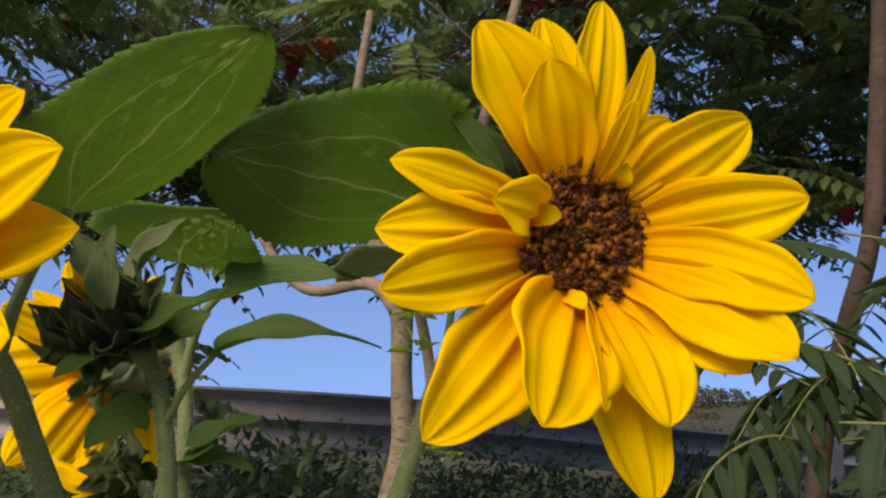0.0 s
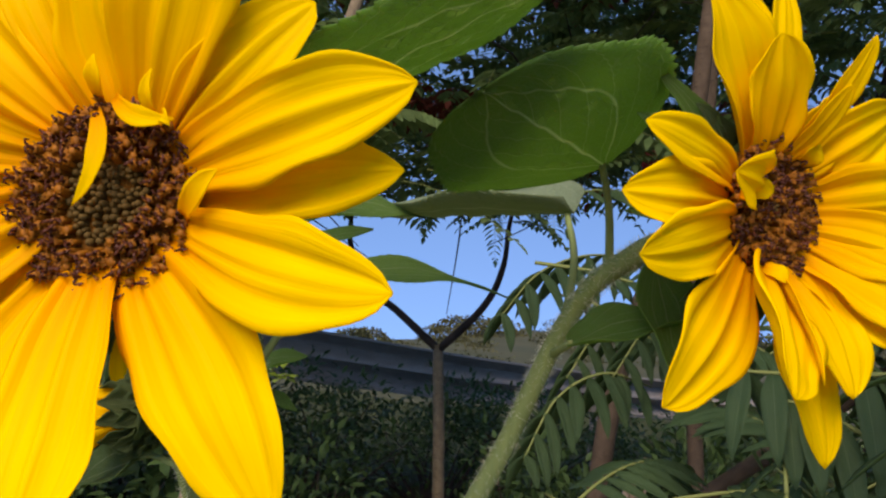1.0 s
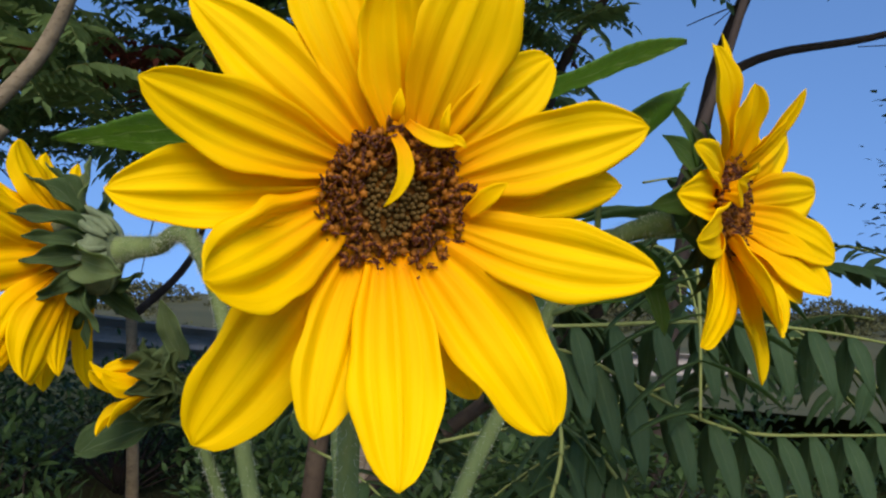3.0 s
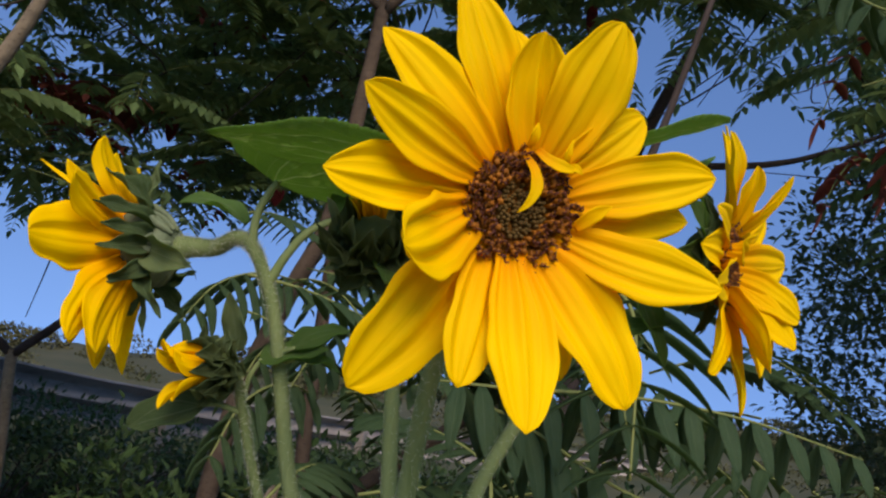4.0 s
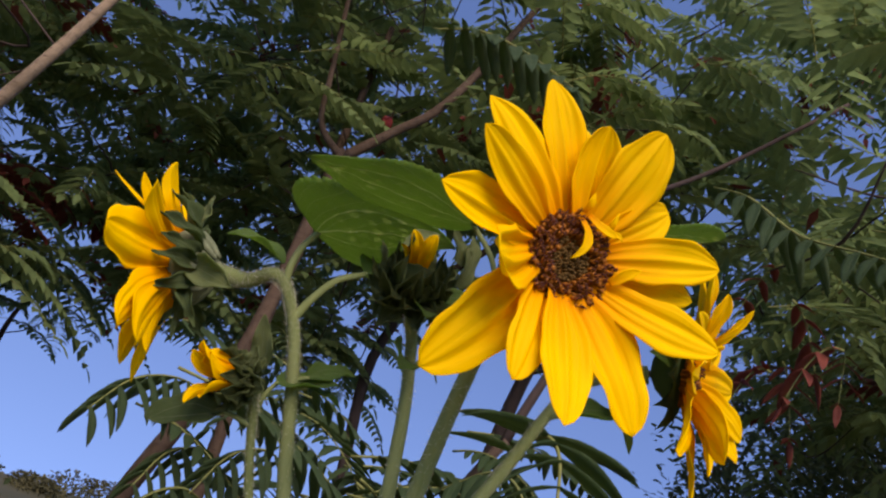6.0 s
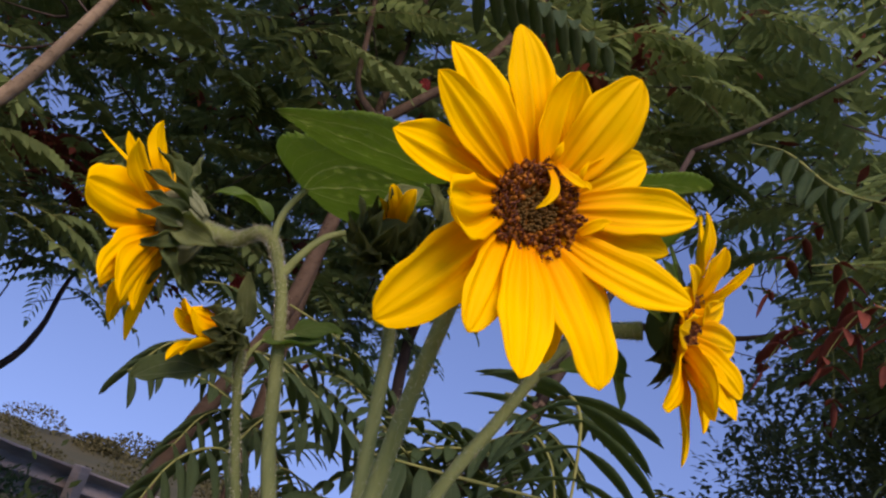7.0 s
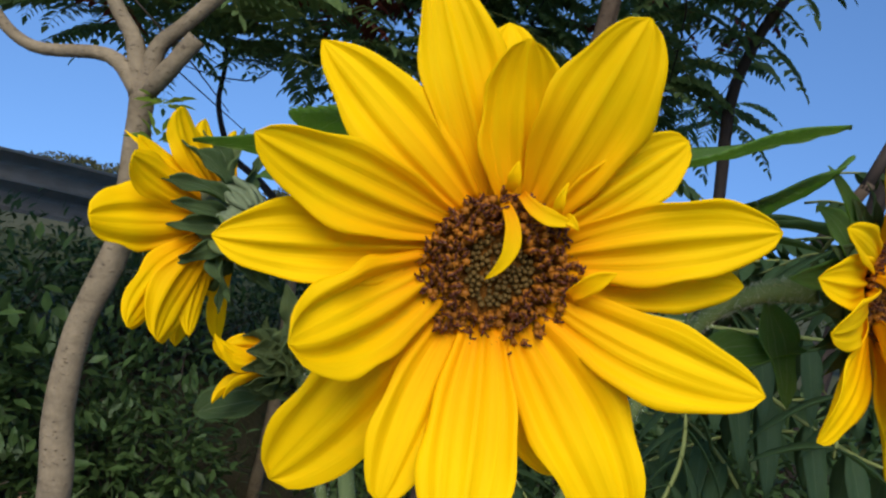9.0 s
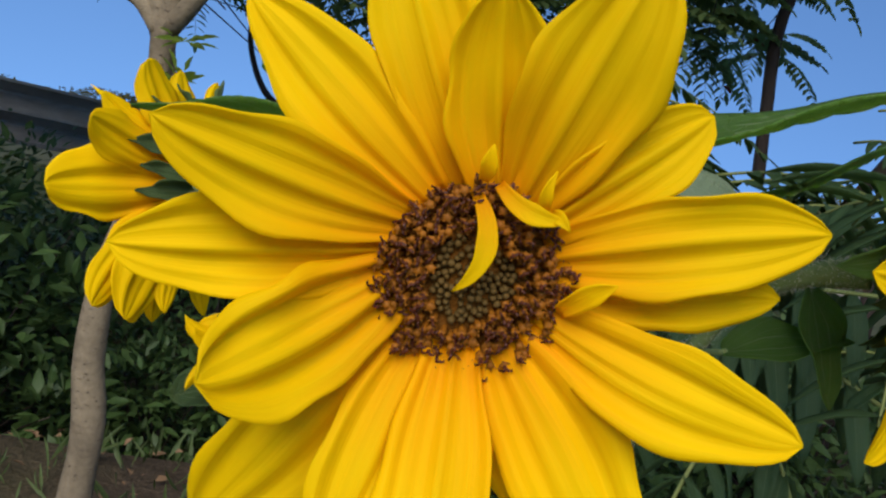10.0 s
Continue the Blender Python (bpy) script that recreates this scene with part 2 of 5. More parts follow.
M_steel = make_plain("galvanised", (0.17, 0.148, 0.122), (0.42, 0.37, 0.31), 9, 0.6, 0.2, 0.002, 0, 0.3, (0.3, 0.3, 1))
def make_ground_mat():
    m, nt, b, out = base_mat("ground")
    co = obj_coord(nt)
    n1, n2, n3 = noise_tex(nt, 1.3, 5, co), noise_tex(nt, 9, 5, co, 0.7), noise_tex(nt, 60, 4, co, 0.7)
    soil = mixc(nt, n2, (0.03, 0.021, 0.014), (0.11, 0.08, 0.052))
    soil = mixc(nt, math_node(nt, "SUBTRACT", math_node(nt, "MULTIPLY", n3, 2.4), 1.1, True), soil, (0.17, 0.12, 0.075))
    green = mixc(nt, n2, (0.022, 0.032, 0.009), (0.065, 0.07, 0.025))
    sp = nt.nodes.new("ShaderNodeSeparateXYZ")
    nt.links.new(co, sp.inputs[0])
    far = math_node(nt, "MULTIPLY", math_node(nt, "SUBTRACT", sp.outputs[1], 4.0), 0.5, True)
    moss = math_node(nt, "SUBTRACT", math_node(nt, "MULTIPLY", n1, 3.0), 1.5, True)
    # unseen pale ground behind the camera, added to bounce light onto undersides
    dry = mixc(nt, n2, (0.16, 0.15, 0.075), (0.34, 0.31, 0.18))
    bounce_area = math_node(nt, "MULTIPLY", math_node(nt, "SUBTRACT", math_node(nt, "ADD", 0.1, math_node(nt, "MULTIPLY", n1, 1.8)), sp.outputs[1]), 3.0, True)
    bed = mixc(nt, math_node(nt, "MAXIMUM", far, math_node(nt, "MULTIPLY", moss, 0.7)), soil, green)
    nt.links.new(mixc(nt, bounce_area, bed, dry), b.inputs["Base Color"])
    b.inputs["Roughness"].default_value = 0.95
    b.inputs["Specular IOR Level"].default_value = 0.1
    bump(nt, b, math_node(nt, "ADD", n2, math_node(nt, "MULTIPLY", n3, 0.5)), 0.9, 0.03)
    return m


M_ground = make_ground_mat()
M_litter = make_plain("dead_leaf", (0.16, 0.085, 0.04), (0.32, 0.20, 0.11), 30, 0.8, 0.3, 0.001, 0.15)
M_grass = make_plain("grass", (0.04, 0.07, 0.018), (0.10, 0.13, 0.04), 20, 0.6, 0.2, 0.001, 0.2)


# ---- building blocks ----
def thing(name, at, label, category, group="", kind=""):
    ob = new(name)
    ob.location = at
    ob.empty_display_size = 0.02
    ob["origin"] = tuple(at)
    return tagged(ob, label, category, group, kind)


def root_of(ob):
    while ob.parent:
        ob = ob.parent
    return ob


def mesh_part(name, verts, faces, mat, parent, label="", uvs=None, smooth=True, kind=""):
    """verts in world metres; the part sits at its thing's origin"""
    o = np.array(root_of(parent).location) if parent else np.zeros(3)
    me = bpy.data.meshes.new(name)
    v = np.asarray(verts, float) - o
    me.from_pydata(v.tolist(), [], [tuple(int(i) for i in f) for f in faces])
    if uvs is not None:
        lay = me.uv_layers.new(name="uv")
        idx = np.empty(len(me.loops), dtype=np.int32)
        me.loops.foreach_get("vertex_index", idx)
        lay.data.foreach_set("uv", np.asarray(uvs, float)[idx].ravel())
    me.polygons.foreach_set("use_smooth", [smooth] * len(me.polygons))
    me.materials.append(mat)
    me.update()
    ob = new(name, me)
    if parent:
        ob.parent = parent
    if label or kind:
        tagged(ob, label=label, kind=kind)
    return ob


def unit(v):
    v = np.asarray(v, float)
    return v / max(1e-12, np.linalg.norm(v))


def spline(pts, per=6):
    """Catmull-Rom through the points"""
    p = [np.asarray(q, float) for q in pts]
    p = [2 * p[0] - p[1]] + p + [2 * p[-1] - p[-2]]
    out = []
    for i in range(1, len(p) - 2):
        for k in range(per):
            t = k / per
            out.append(0.5 * ((2 * p[i]) + (-p[i - 1] + p[i + 1]) * t + (2 * p[i - 1] - 5 * p[i] + 4 * p[i + 1] - p[i + 2]) * t * t
                              + (-p[i - 1] + 3 * p[i] - 3 * p[i + 1] + p[i + 2]) * t ** 3))
    out.append(p[-2])
    return np.array(out)


def tube(pts, radii, sides=10, per=6, lump=0.0, ribs=0.0, rng=None):
    """a tapering tube along a spline: verts, faces"""
    c = spline(pts, per)
    r = np.interp(np.linspace(0, 1, len(c)), np.linspace(0, 1, len(radii)), radii)
    verts, faces = [], []
    t0 = unit(c[1] - c[0])
    a = unit(np.cross(t0, [0.31, 0.95, 0.05]))
    for i in range(len(c)):
        t = unit(c[min(i + 1, len(c) - 1)] - c[max(i - 1, 0)])
        a = unit(a - t * (a @ t))
        b = np.cross(t, a)
        for k in range(sides):
            ang = 2 * math.pi * k / sides
            rr = r[i] * (1 + ribs * math.cos(ang * sides / 2))
            if lump:
                q = c[i] * 9 + np.array([math.cos(ang), math.sin(ang), 0]) * 0.6
                rr *= 1 + lump * noise.noise(Vector(q))
            verts.append(c[i] + (a * math.cos(ang) + b * math.sin(ang)) * rr)
    n = len(c)
    for i in range(n - 1):
        for k in range(sides):
            k2 = (k + 1) % sides
            faces.append((i * sides + k, i * sides + k2, (i + 1) * sides + k2, (i + 1) * sides + k))
    faces.append(tuple(range(sides))[::-1])
    faces.append(tuple((n - 1) * sides + k for k in range(sides)))
    return np.array(verts), faces


def hairs(pts, radii, count, length, rng, per=6):
    """short stiff hairs standing off a stem"""
    c = spline(pts, per)
    r = np.interp(np.linspace(0, 1, len(c)), np.linspace(0, 1, len(radii)), radii)
    V, Fc = [], []
    for _ in range(count):
        i = rng.randrange(len(c) - 1)
        f = rng.random()
        p = c[i] * (1 - f) + c[i + 1] * f
        t = unit(c[i + 1] - c[i])
        d = unit(np.cross(t, [rng.gauss(0, 1) for _ in range(3)]))
        s = np.cross(t, d) * 0.00009
        q = p + d * (r[i] * 0.97)
        e = q + (d + t * rng.uniform(-0.6, 0.3)) * length * rng.uniform(0.5, 1.2)
        k = len(V)
        V += [q - s, q + s, e, q + t * 0.00012]
        Fc += [(k, k + 1, k + 2), (k + 1, k + 3, k + 2), (k + 3, k, k + 2)]
    return np.array(V), Fc


def frame_at(c, n):
    n = unit(n)
    x = unit(np.cross([0, 0, 1], n))
    return np.asarray(c, float), np.array([x, np.cross(n, x), n])


def to_world(fr, p):
    return fr[0] + np.asarray(p, float) @ fr[1]


def sheet(curve, normals, half, thick, nu=9, cup=0.0, ridges=(), edge=None, lean=None, rng=None, wav=0.0, relief=None):
    """A thin blade with real thickness: centre curve, face normals, half widths."""
    n = len(curve)
    top, uv = [], []
    ph = rng.uniform(0, 6) if rng else 0
    for i in range(n):
        s = i / (n - 1)
        t = unit(curve[min(i + 1, n - 1)] - curve[max(i - 1, 0)])
        nn = unit(normals[i] - t * (normals[i] @ t))
        w = np.cross(t, nn)
        for j in range(nu):
            q = 2 * j / (nu - 1) - 1
            hw = half[i]
            if edge is not None:
                hw = hw * (1 + edge(s, q) * abs(q) ** 4)
            z = cup * half[i] * (q * q) + sum(a * math.cos(f * math.pi * q + o) * min(1, half[i] / 0.004) * math.sin(math.pi * (0.15 + 0.8 * s)) for a, f, o in ridges)
            if wav:
                z += wav * math.sin(s * 9 + ph + (2.2 if q > 0 else 0)) * q * q * math.sin(math.pi * min(1, s * 1.05))
            if relief is not None:
                z += relief(s, q)
            top.append(curve[i] + w * (q * hw) + nn * z)
            uv.append((0.5 + 0.5 * q, s))
    top = np.array(top)
    N = np.zeros_like(top)
    g = top.reshape(n, nu, 3)
    du = np.gradient(g, axis=0)
    dv = np.gradient(g, axis=1)
    nn = np.cross(dv, du)
    nn /= np.maximum(1e-12, np.linalg.norm(nn, axis=2, keepdims=True))
    bot = (g - nn * thick).reshape(-1, 3)
    m = n * nu
    V = np.vstack([top, bot])
    Fc = []
    for i in range(n - 1):
        for j in range(nu - 1):
            a, b, c, d = i * nu + j, i * nu + j + 1, (i + 1) * nu + j + 1, (i + 1) * nu + j
            Fc.append((a, b, c, d))
            Fc.append((m + d, m + c, m + b, m + a))
    for i in range(n - 1):
        a, d = i * nu, (i + 1) * nu
        Fc.append((a, d, m + d, m + a))
        a, d = i * nu + nu - 1, (i + 1) * nu + nu - 1
        Fc.append((d, a, m + a, m + d))
    for j in range(nu - 1):
        Fc.append((j + 1, j, m + j, m + j + 1))
        a = (n - 1) * nu + j
        Fc.append((a, a + 1, m + a + 1, m + a))
    return V, Fc, uv + uv


def bezier(p, n):
    t = np.linspace(0, 1, n)[:, None]
    if len(p) == 3:
        return (1 - t) ** 2 * p[0] + 2 * t * (1 - t) * p[1] + t * t * p[2]
    return (1 - t) ** 3 * p[0] + 3 * t * (1 - t) ** 2 * p[1] + 3 * t * t * (1 - t) * p[2] + t ** 3 * p[3]


def petal_half(s, w, root=0.42, point=0.62, peak=0.5):
    r = root + (1 - root) * math.sin(math.pi / 2 * min(1, s / peak)) ** 1.1
    if s > peak:
        x = (s - peak) / (1 - peak)
        r *= (1 - x) ** (point - 0.35) * (1 + 0.45 * x) if point > 1.3 else max(0.0, 1 - x ** 1.9) ** point
    return max(0.02, r) * w / 2


def petal(head, fr, ang, tip, w, arch=4, side=0, roll=0, cup=0.1, r0=17, z0=0, mat=None, name="petal", label="", rng=None, root=0.45, point=0.7, rid=1.0, peak=0.48, nu=23):
    """One petal in the head's plane: root angle (degrees), tip in millimetres, width; arch lifts the middle, side bends it."""
    b = np.array([r0 * math.cos(radians(ang)), r0 * math.sin(radians(ang)), z0], float)
    tip = np.asarray(tip, float)
    d = tip - b
    L = np.linalg.norm(d)
    lat = unit(np.cross([0, 0, 1], d))
    up = unit(np.cross(d, lat))
    c1 = b + d * 0.35 + up * arch + lat * side
    c2 = b + d * 0.72 + up * arch + lat * side
    n = 23 if nu > 9 else 15
    cur = bezier([b, c1, c2, tip], n)
    wc = np.array([to_world(fr, q / 1000) for q in cur])
    a0 = radians(roll)
    nl = up * math.cos(a0) + lat * math.sin(a0)
    nw = nl @ fr[1]
    half = [petal_half(i / (n - 1), w / 1000, root, point, peak) for i in range(n)]
    k = rid * w / 1000
    p1, p2 = rng.uniform(0, 6), rng.uniform(0, 6)
    edge = lambda s, q: 0.07 * math.sin(s * 8 + (p1 if q > 0 else p2)) + 0.04 * math.sin(s * 19 + (p2 if q > 0 else p1))
    rd = [(0.036 * k, 2.2, rng.uniform(-0.5, 0.9)), (0.026 * k, 4.2, rng.uniform(0, 3)), (0.009 * k, 7.5, rng.uniform(0, 3))]
    g0, g1 = rng.uniform(0.20, 0.32), rng.uniform(0.20, 0.34)
    gd = 0.014 * k * rng.uniform(0.7, 1.3)
    puck = rng.uniform(0, 6)

    def relief(s, q):
        fade = min(1, 3.2 * s) * min(1, 3.5 * (1 - s))
        z = -gd * (math.exp(-((q - g0) / 0.09) ** 2) + math.exp(-((q + g1) / 0.09) ** 2) + 0.5 * math.exp(-((abs(q) - 0.66) / 0.08) ** 2))
        return fade * (z + 0.010 * k * math.sin(11 * s + puck + 3 * q))
    V, Fc, uv = sheet(wc, [nw] * n, half, 0.0003, nu, cup, rd, edge, None, rng, 0.0011 * w / 20, relief if nu > 9 else None)
    return mesh_part(name, V, Fc, mat or M_petal, head, label, uv)


def prism(store, pts, r, ns=5):
    """a small tapering prism, capped at its end"""
    V, Fc = store
    for i, (p, rr) in enumerate(zip(pts, r)):
        k = len(V)
        for q in range(ns):
            a = 2 * math.pi * q / ns
            V.append((p[0] + rr * math.cos(a), p[1] + rr * math.sin(a), p[2]))
        if i:
            for q in range(ns):
                Fc.append((k - ns + q, k - ns + (q + 1) % ns, k + (q + 1) % ns, k + q))
    Fc.append(tuple(range(k, k + ns)))


def floret_mesh(rng, kind):
    """one floret, a millimetre to the unit of its spacing: a shut bud, or an open tube with a forked stigma"""
    tube_v, sti = ([], []), ([], [])
    if kind == "bud":
        h = rng.uniform(1.7, 2.6)
        prism(tube_v, [(0, 0, -1.2), (0, 0, h * 0.5), (0, 0, h * 0.85), (0, 0, h)], [0.98, 1.0, 0.72, 0.28], 6)
    else:
        h = rng.uniform(2.0, 4.6)
        lx, ly = rng.uniform(-0.3, 1.1), rng.uniform(-0.5, 0.5)
        prism(tube_v, [(0, 0, -2), (lx * .5, ly * .5, h * .55), (lx, ly, h * .88), (lx * 1.05, ly, h)], [0.7, 1.0, 1.2, 0.95], 5)
        for q in range(5):
            a = q * 1.2566
            prism(tube_v, [(lx + .8 * math.cos(a), ly + .8 * math.sin(a), h * .9), (lx + 1.35 * math.cos(a), ly + 1.35 * math.sin(a), h + 0.35)], [0.42, 0.1], 3)
        if kind == "open":
            b = h - 0.3
            th = rng.uniform(0, 6.28)
            prism(sti, [(lx, ly, b - 0.8), (lx, ly, b + 0.8), (lx, ly, b + 1.3)], [.46, .52, .4])
            for sgn in (1, -1):
                cx, cy, k = math.cos(th) * sgn, math.sin(th) * sgn, rng.uniform(0.75, 1.25)
                prism(sti, [(lx, ly, b + 1.0), (lx + cx * .5 * k, ly + cy * .5 * k, b + 1.9 * k), (lx + cx * 1.25 * k, ly + cy * 1.25 * k, b + 1.9 * k), (lx + cx * 1.5 * k, ly + cy * 1.5 * k, b + 1.1)], [.36, .36, .3, .16], 5)
    n = len(tube_v[0])
    me = bpy.data.meshes.new("disc_floret")
    me.from_pydata([tuple(c / 1000 for c in p) for p in tube_v[0] + sti[0]], [], tube_v[1] + [tuple(k + n for k in f) for f in sti[1]])
    me.materials.append(M_bud if kind == "bud" else M_floret)
    me.materials.append(M_stigma)
    me.polygons.foreach_set("material_index", [0] * len(tube_v[1]) + [1] * len(sti[1]))
    me.polygons.foreach_set("use_smooth", [True] * len(me.polygons))
    me.update()
    return me


FLORETS = {}


def florets(head, fr, R, c, rng, core=0.5, dome=4.0, count=420):
    """the seed disc: spiral of buds inside, open florets with forked stigmas outside"""
    if not FLORETS:
        for kind in ("bud", "open", "plain"):
            FLORETS[kind] = [floret_mesh(rng, kind) for _ in range(9)]
    bv = [to_world(fr, (np.array([rr * math.cos(k * math.pi / 15), rr * math.sin(k * math.pi / 15), 0.7 * dome * (1 - (rr / R) ** 2) - 0.6]) + c) / 1000) for rr in np.linspace(0.01, R * 1.02, 8) for k in range(30)]
    bf = [(i * 30 + k, i * 30 + (k + 1) % 30, (i + 1) * 30 + (k + 1) % 30, (i + 1) * 30 + k) for i in range(7) for k in range(30)]
    disc = mesh_part("disc", bv, bf, M_chaff, head, "brown domed seed disc")
    o = np.array(root_of(head).location)
    sp = R * 0.9 / math.sqrt(count)
    for i in range(count):
        r, a = R * math.sqrt((i + 0.5) / count), i * 2.399963
        inner = r < core * R * (1 + 0.10 * math.sin(3 * a + 1))
        if not inner and rng.random() > 0.62:
            continue
        kind = "bud" if inner else ("open" if rng.random() < 0.72 else "plain")
        if inner:
            r, a = abs(r + rng.gauss(0, 0.22) * sp), a + rng.gauss(0, 0.22) * sp / max(r, sp)
            if rng.random() < 0.16:
                continue
        k = sp * (rng.uniform(0.95, 1.35) if inner else rng.uniform(1.05, 1.4))
        p = to_world(fr, (np.array([r * math.cos(a), r * math.sin(a), dome * (1 - (r / R) ** 2) * 0.7]) + c) / 1000) - o
        turn = a if not inner else rng.uniform(0, 6.28)
        turn += rng.uniform(-0.7, 0.7)
        ex = fr[1][0] * math.cos(turn) + fr[1][1] * math.sin(turn)
        out = unit(fr[1][2] + 0.25 * (r / R) * (fr[1][0] * math.cos(a) + fr[1][1] * math.sin(a)))
        ex = unit(ex - out * (ex @ out))
        ey = np.cross(out, ex)
        ob = new("bud_floret" if inner else "disc_floret", FLORETS[kind][rng.randrange(9)])
        ob.parent = head
        hs = rng.uniform(0.6, 1.35) if inner else rng.uniform(0.8, 1.3)
        ob.matrix_local = Matrix(((ex[0] * k, ey[0] * k, out[0] * hs, p[0]), (ex[1] * k, ey[1] * k, out[1] * hs, p[1]), (ex[2] * k, ey[2] * k, out[2] * hs, p[2]), (0, 0, 0, 1)))


def receptacle(thing_ob, fr, prof, mat, name="flower_head", label="", sides=28, rng=None, lobes=0.04):
    """turned body of the head: (radius, height) in millimetres along the head's axis"""
    V, Fc = [], []
    for i, (r, z) in enumerate(prof):
        for k in range(sides):
            a = 2 * math.pi * k / sides
            rr = r * (1 + lobes * math.sin(a * 7 + i * 0.6))
            V.append(to_world(fr, np.array([rr * math.cos(a), rr * math.sin(a), z]) / 1000))
    for i in range(len(prof) - 1):
        for k in range(sides):
            k2 = (k + 1) % sides
            Fc.append((i * sides + k, i * sides + k2, (i + 1) * sides + k2, (i + 1) * sides + k))
    Fc.append(tuple(range(sides))[::-1])
    Fc.append(tuple((len(prof) - 1) * sides + k for k in range(sides)))
    return mesh_part(name, V, Fc, mat, thing_ob, label)


def leaf(parent, base, tip, normal, w, petiole=None, pr=(0.0016, 0.0012), bend=(0, 0, 0), cup=0.25, mat=None, label="", rng=None, peak=0.33, root=0.25, teeth=0.05, name="leaf", point=0.8, wav=0.002, laterals=5.0, fold=0.0):
    """A sunflower leaf: blade from base to tip, normal of its upper face, width; petiole: points from the stem to the base."""
    base, tip = np.asarray(base, float), np.asarray(tip, float)
    mid = (base + tip) / 2 + np.asarray(bend, float)
    n = 111
    cur = bezier([base, 2 * mid - (base + tip) / 2, tip], n)
    half = []
    for i in range(n):
        s = i / (n - 1)
        r = root + (1 - root) * (1 - (1 - min(1, s / peak)) ** 2) ** 0.75
        if s > peak:
            r *= max(0.0, 1 - ((s - peak) / (1 - peak)) ** 1.6) ** point
        half.append(max(0.015, r) * w / 2)
    big = [0.6 + 0.8 * rng.random() for _ in range(60)]
    edge = (lambda s, q: teeth * 0.95 * (0.75 - 1.5 * ((s * 22) % 1)) * big[int(s * 22) + (30 if q > 0 else 0)] * (1 if s > 0.10 else 0)) if teeth else None
    puff = 0.010 * w

    def relief(s, q):
        # the blade swells between the side veins and folds along the midrib
        return puff * math.cos(2 * math.pi * (laterals * (s - 0.8 * abs(q)) + 0.25)) * (1 - abs(q) ** 3) * min(1, 4 * s) + fold * w * abs(q) - puff * math.exp(-(q / 0.07) ** 2)
    V, Fc, uv = sheet(cur, [np.asarray(normal, float)] * n, half, 0.0004, 19, cup, [(0.02 * w * 0.3, 4.0, 0)], edge, None, rng, wav, relief)
    ob = mesh_part(name, V, Fc, mat or M_leaf, parent, label, uv)
    if petiole:
        pts = list(petiole) + [base + (tip - base) * 0.03]
        V, Fc = tube(pts, pr, 8, 5)
        mesh_part("petiole", V, Fc, M_stem, ob)
    return ob


def stem(thing_ob, pts, radii, hair=600, rng=None, label="", name="stem", hl=0.0022):
    V, Fc = tube(pts, radii, 18, 8, 0.10, 0.035)
    ob = mesh_part(name, V, Fc, M_stem, thing_ob, label)
    V, Fc = hairs(pts, radii, int(hair * 1.9), hl, rng, 8)
    mesh_part("stem_hairs", V, Fc, M_hair, ob, "fine pale bristly hairs", kind="stuff", smooth=False)
    return ob


def smooth(a, b, x):
    k = min(1.0, max(0.0, (x - a) / (b - a)))
    return k * k * (3 - 2 * k)


RAIL = [(-5.2, 3.3, 1.43), (-2.6, 4.35, 1.36), (-1.0, 5.2, 1.275), (1.24, 6.9, 1.03), (6.0, 9.8, 0.80), (12, 13, 0.6)]


def ground_z(x, y):
    """level round the flowers, falling into a ditch that rises again to the guard rail"""
    road = float(np.interp(x, [p[0] for p in RAIL], [p[1] for p in RAIL]))
    ditch = smooth(2.5, 4.0, y) * smooth(0.2, 1.9, road - y)
    return 0.48 - 0.02 * min(max(y, -5), 6) + 0.03 * math.sin(x * 1.7 + 1) * math.cos(y * 1.3) - 0.95 * ditch


# ---- sunflower in the middle, facing the camera ----
def bracts(head, fr, n, r0, r1, z0, z1, w, rng, a0=0, mat=None, arch=3, name="bract", jitter=1.0, skip=()):
    for i in range(n):
        if i in skip:
            continue
        a = a0 + 360 * i / n + rng.uniform(-8, 8) * jitter
        rr = r1 * rng.uniform(0.85, 1.15)
        a2 = a + rng.uniform(-9, 9) * jitter
        petal(head, fr, a, (rr * math.cos(radians(a2)), rr * math.sin(radians(a2)), z1 + rng.uniform(-4, 4) * jitter), w * rng.uniform(0.85, 1.2), arch, rng.uniform(-2, 2), 0, 0.25,
              r0, z0, mat or M_bract, name, rng=rng, root=0.75, point=1.6, rid=0.5, peak=0.28, nu=7)


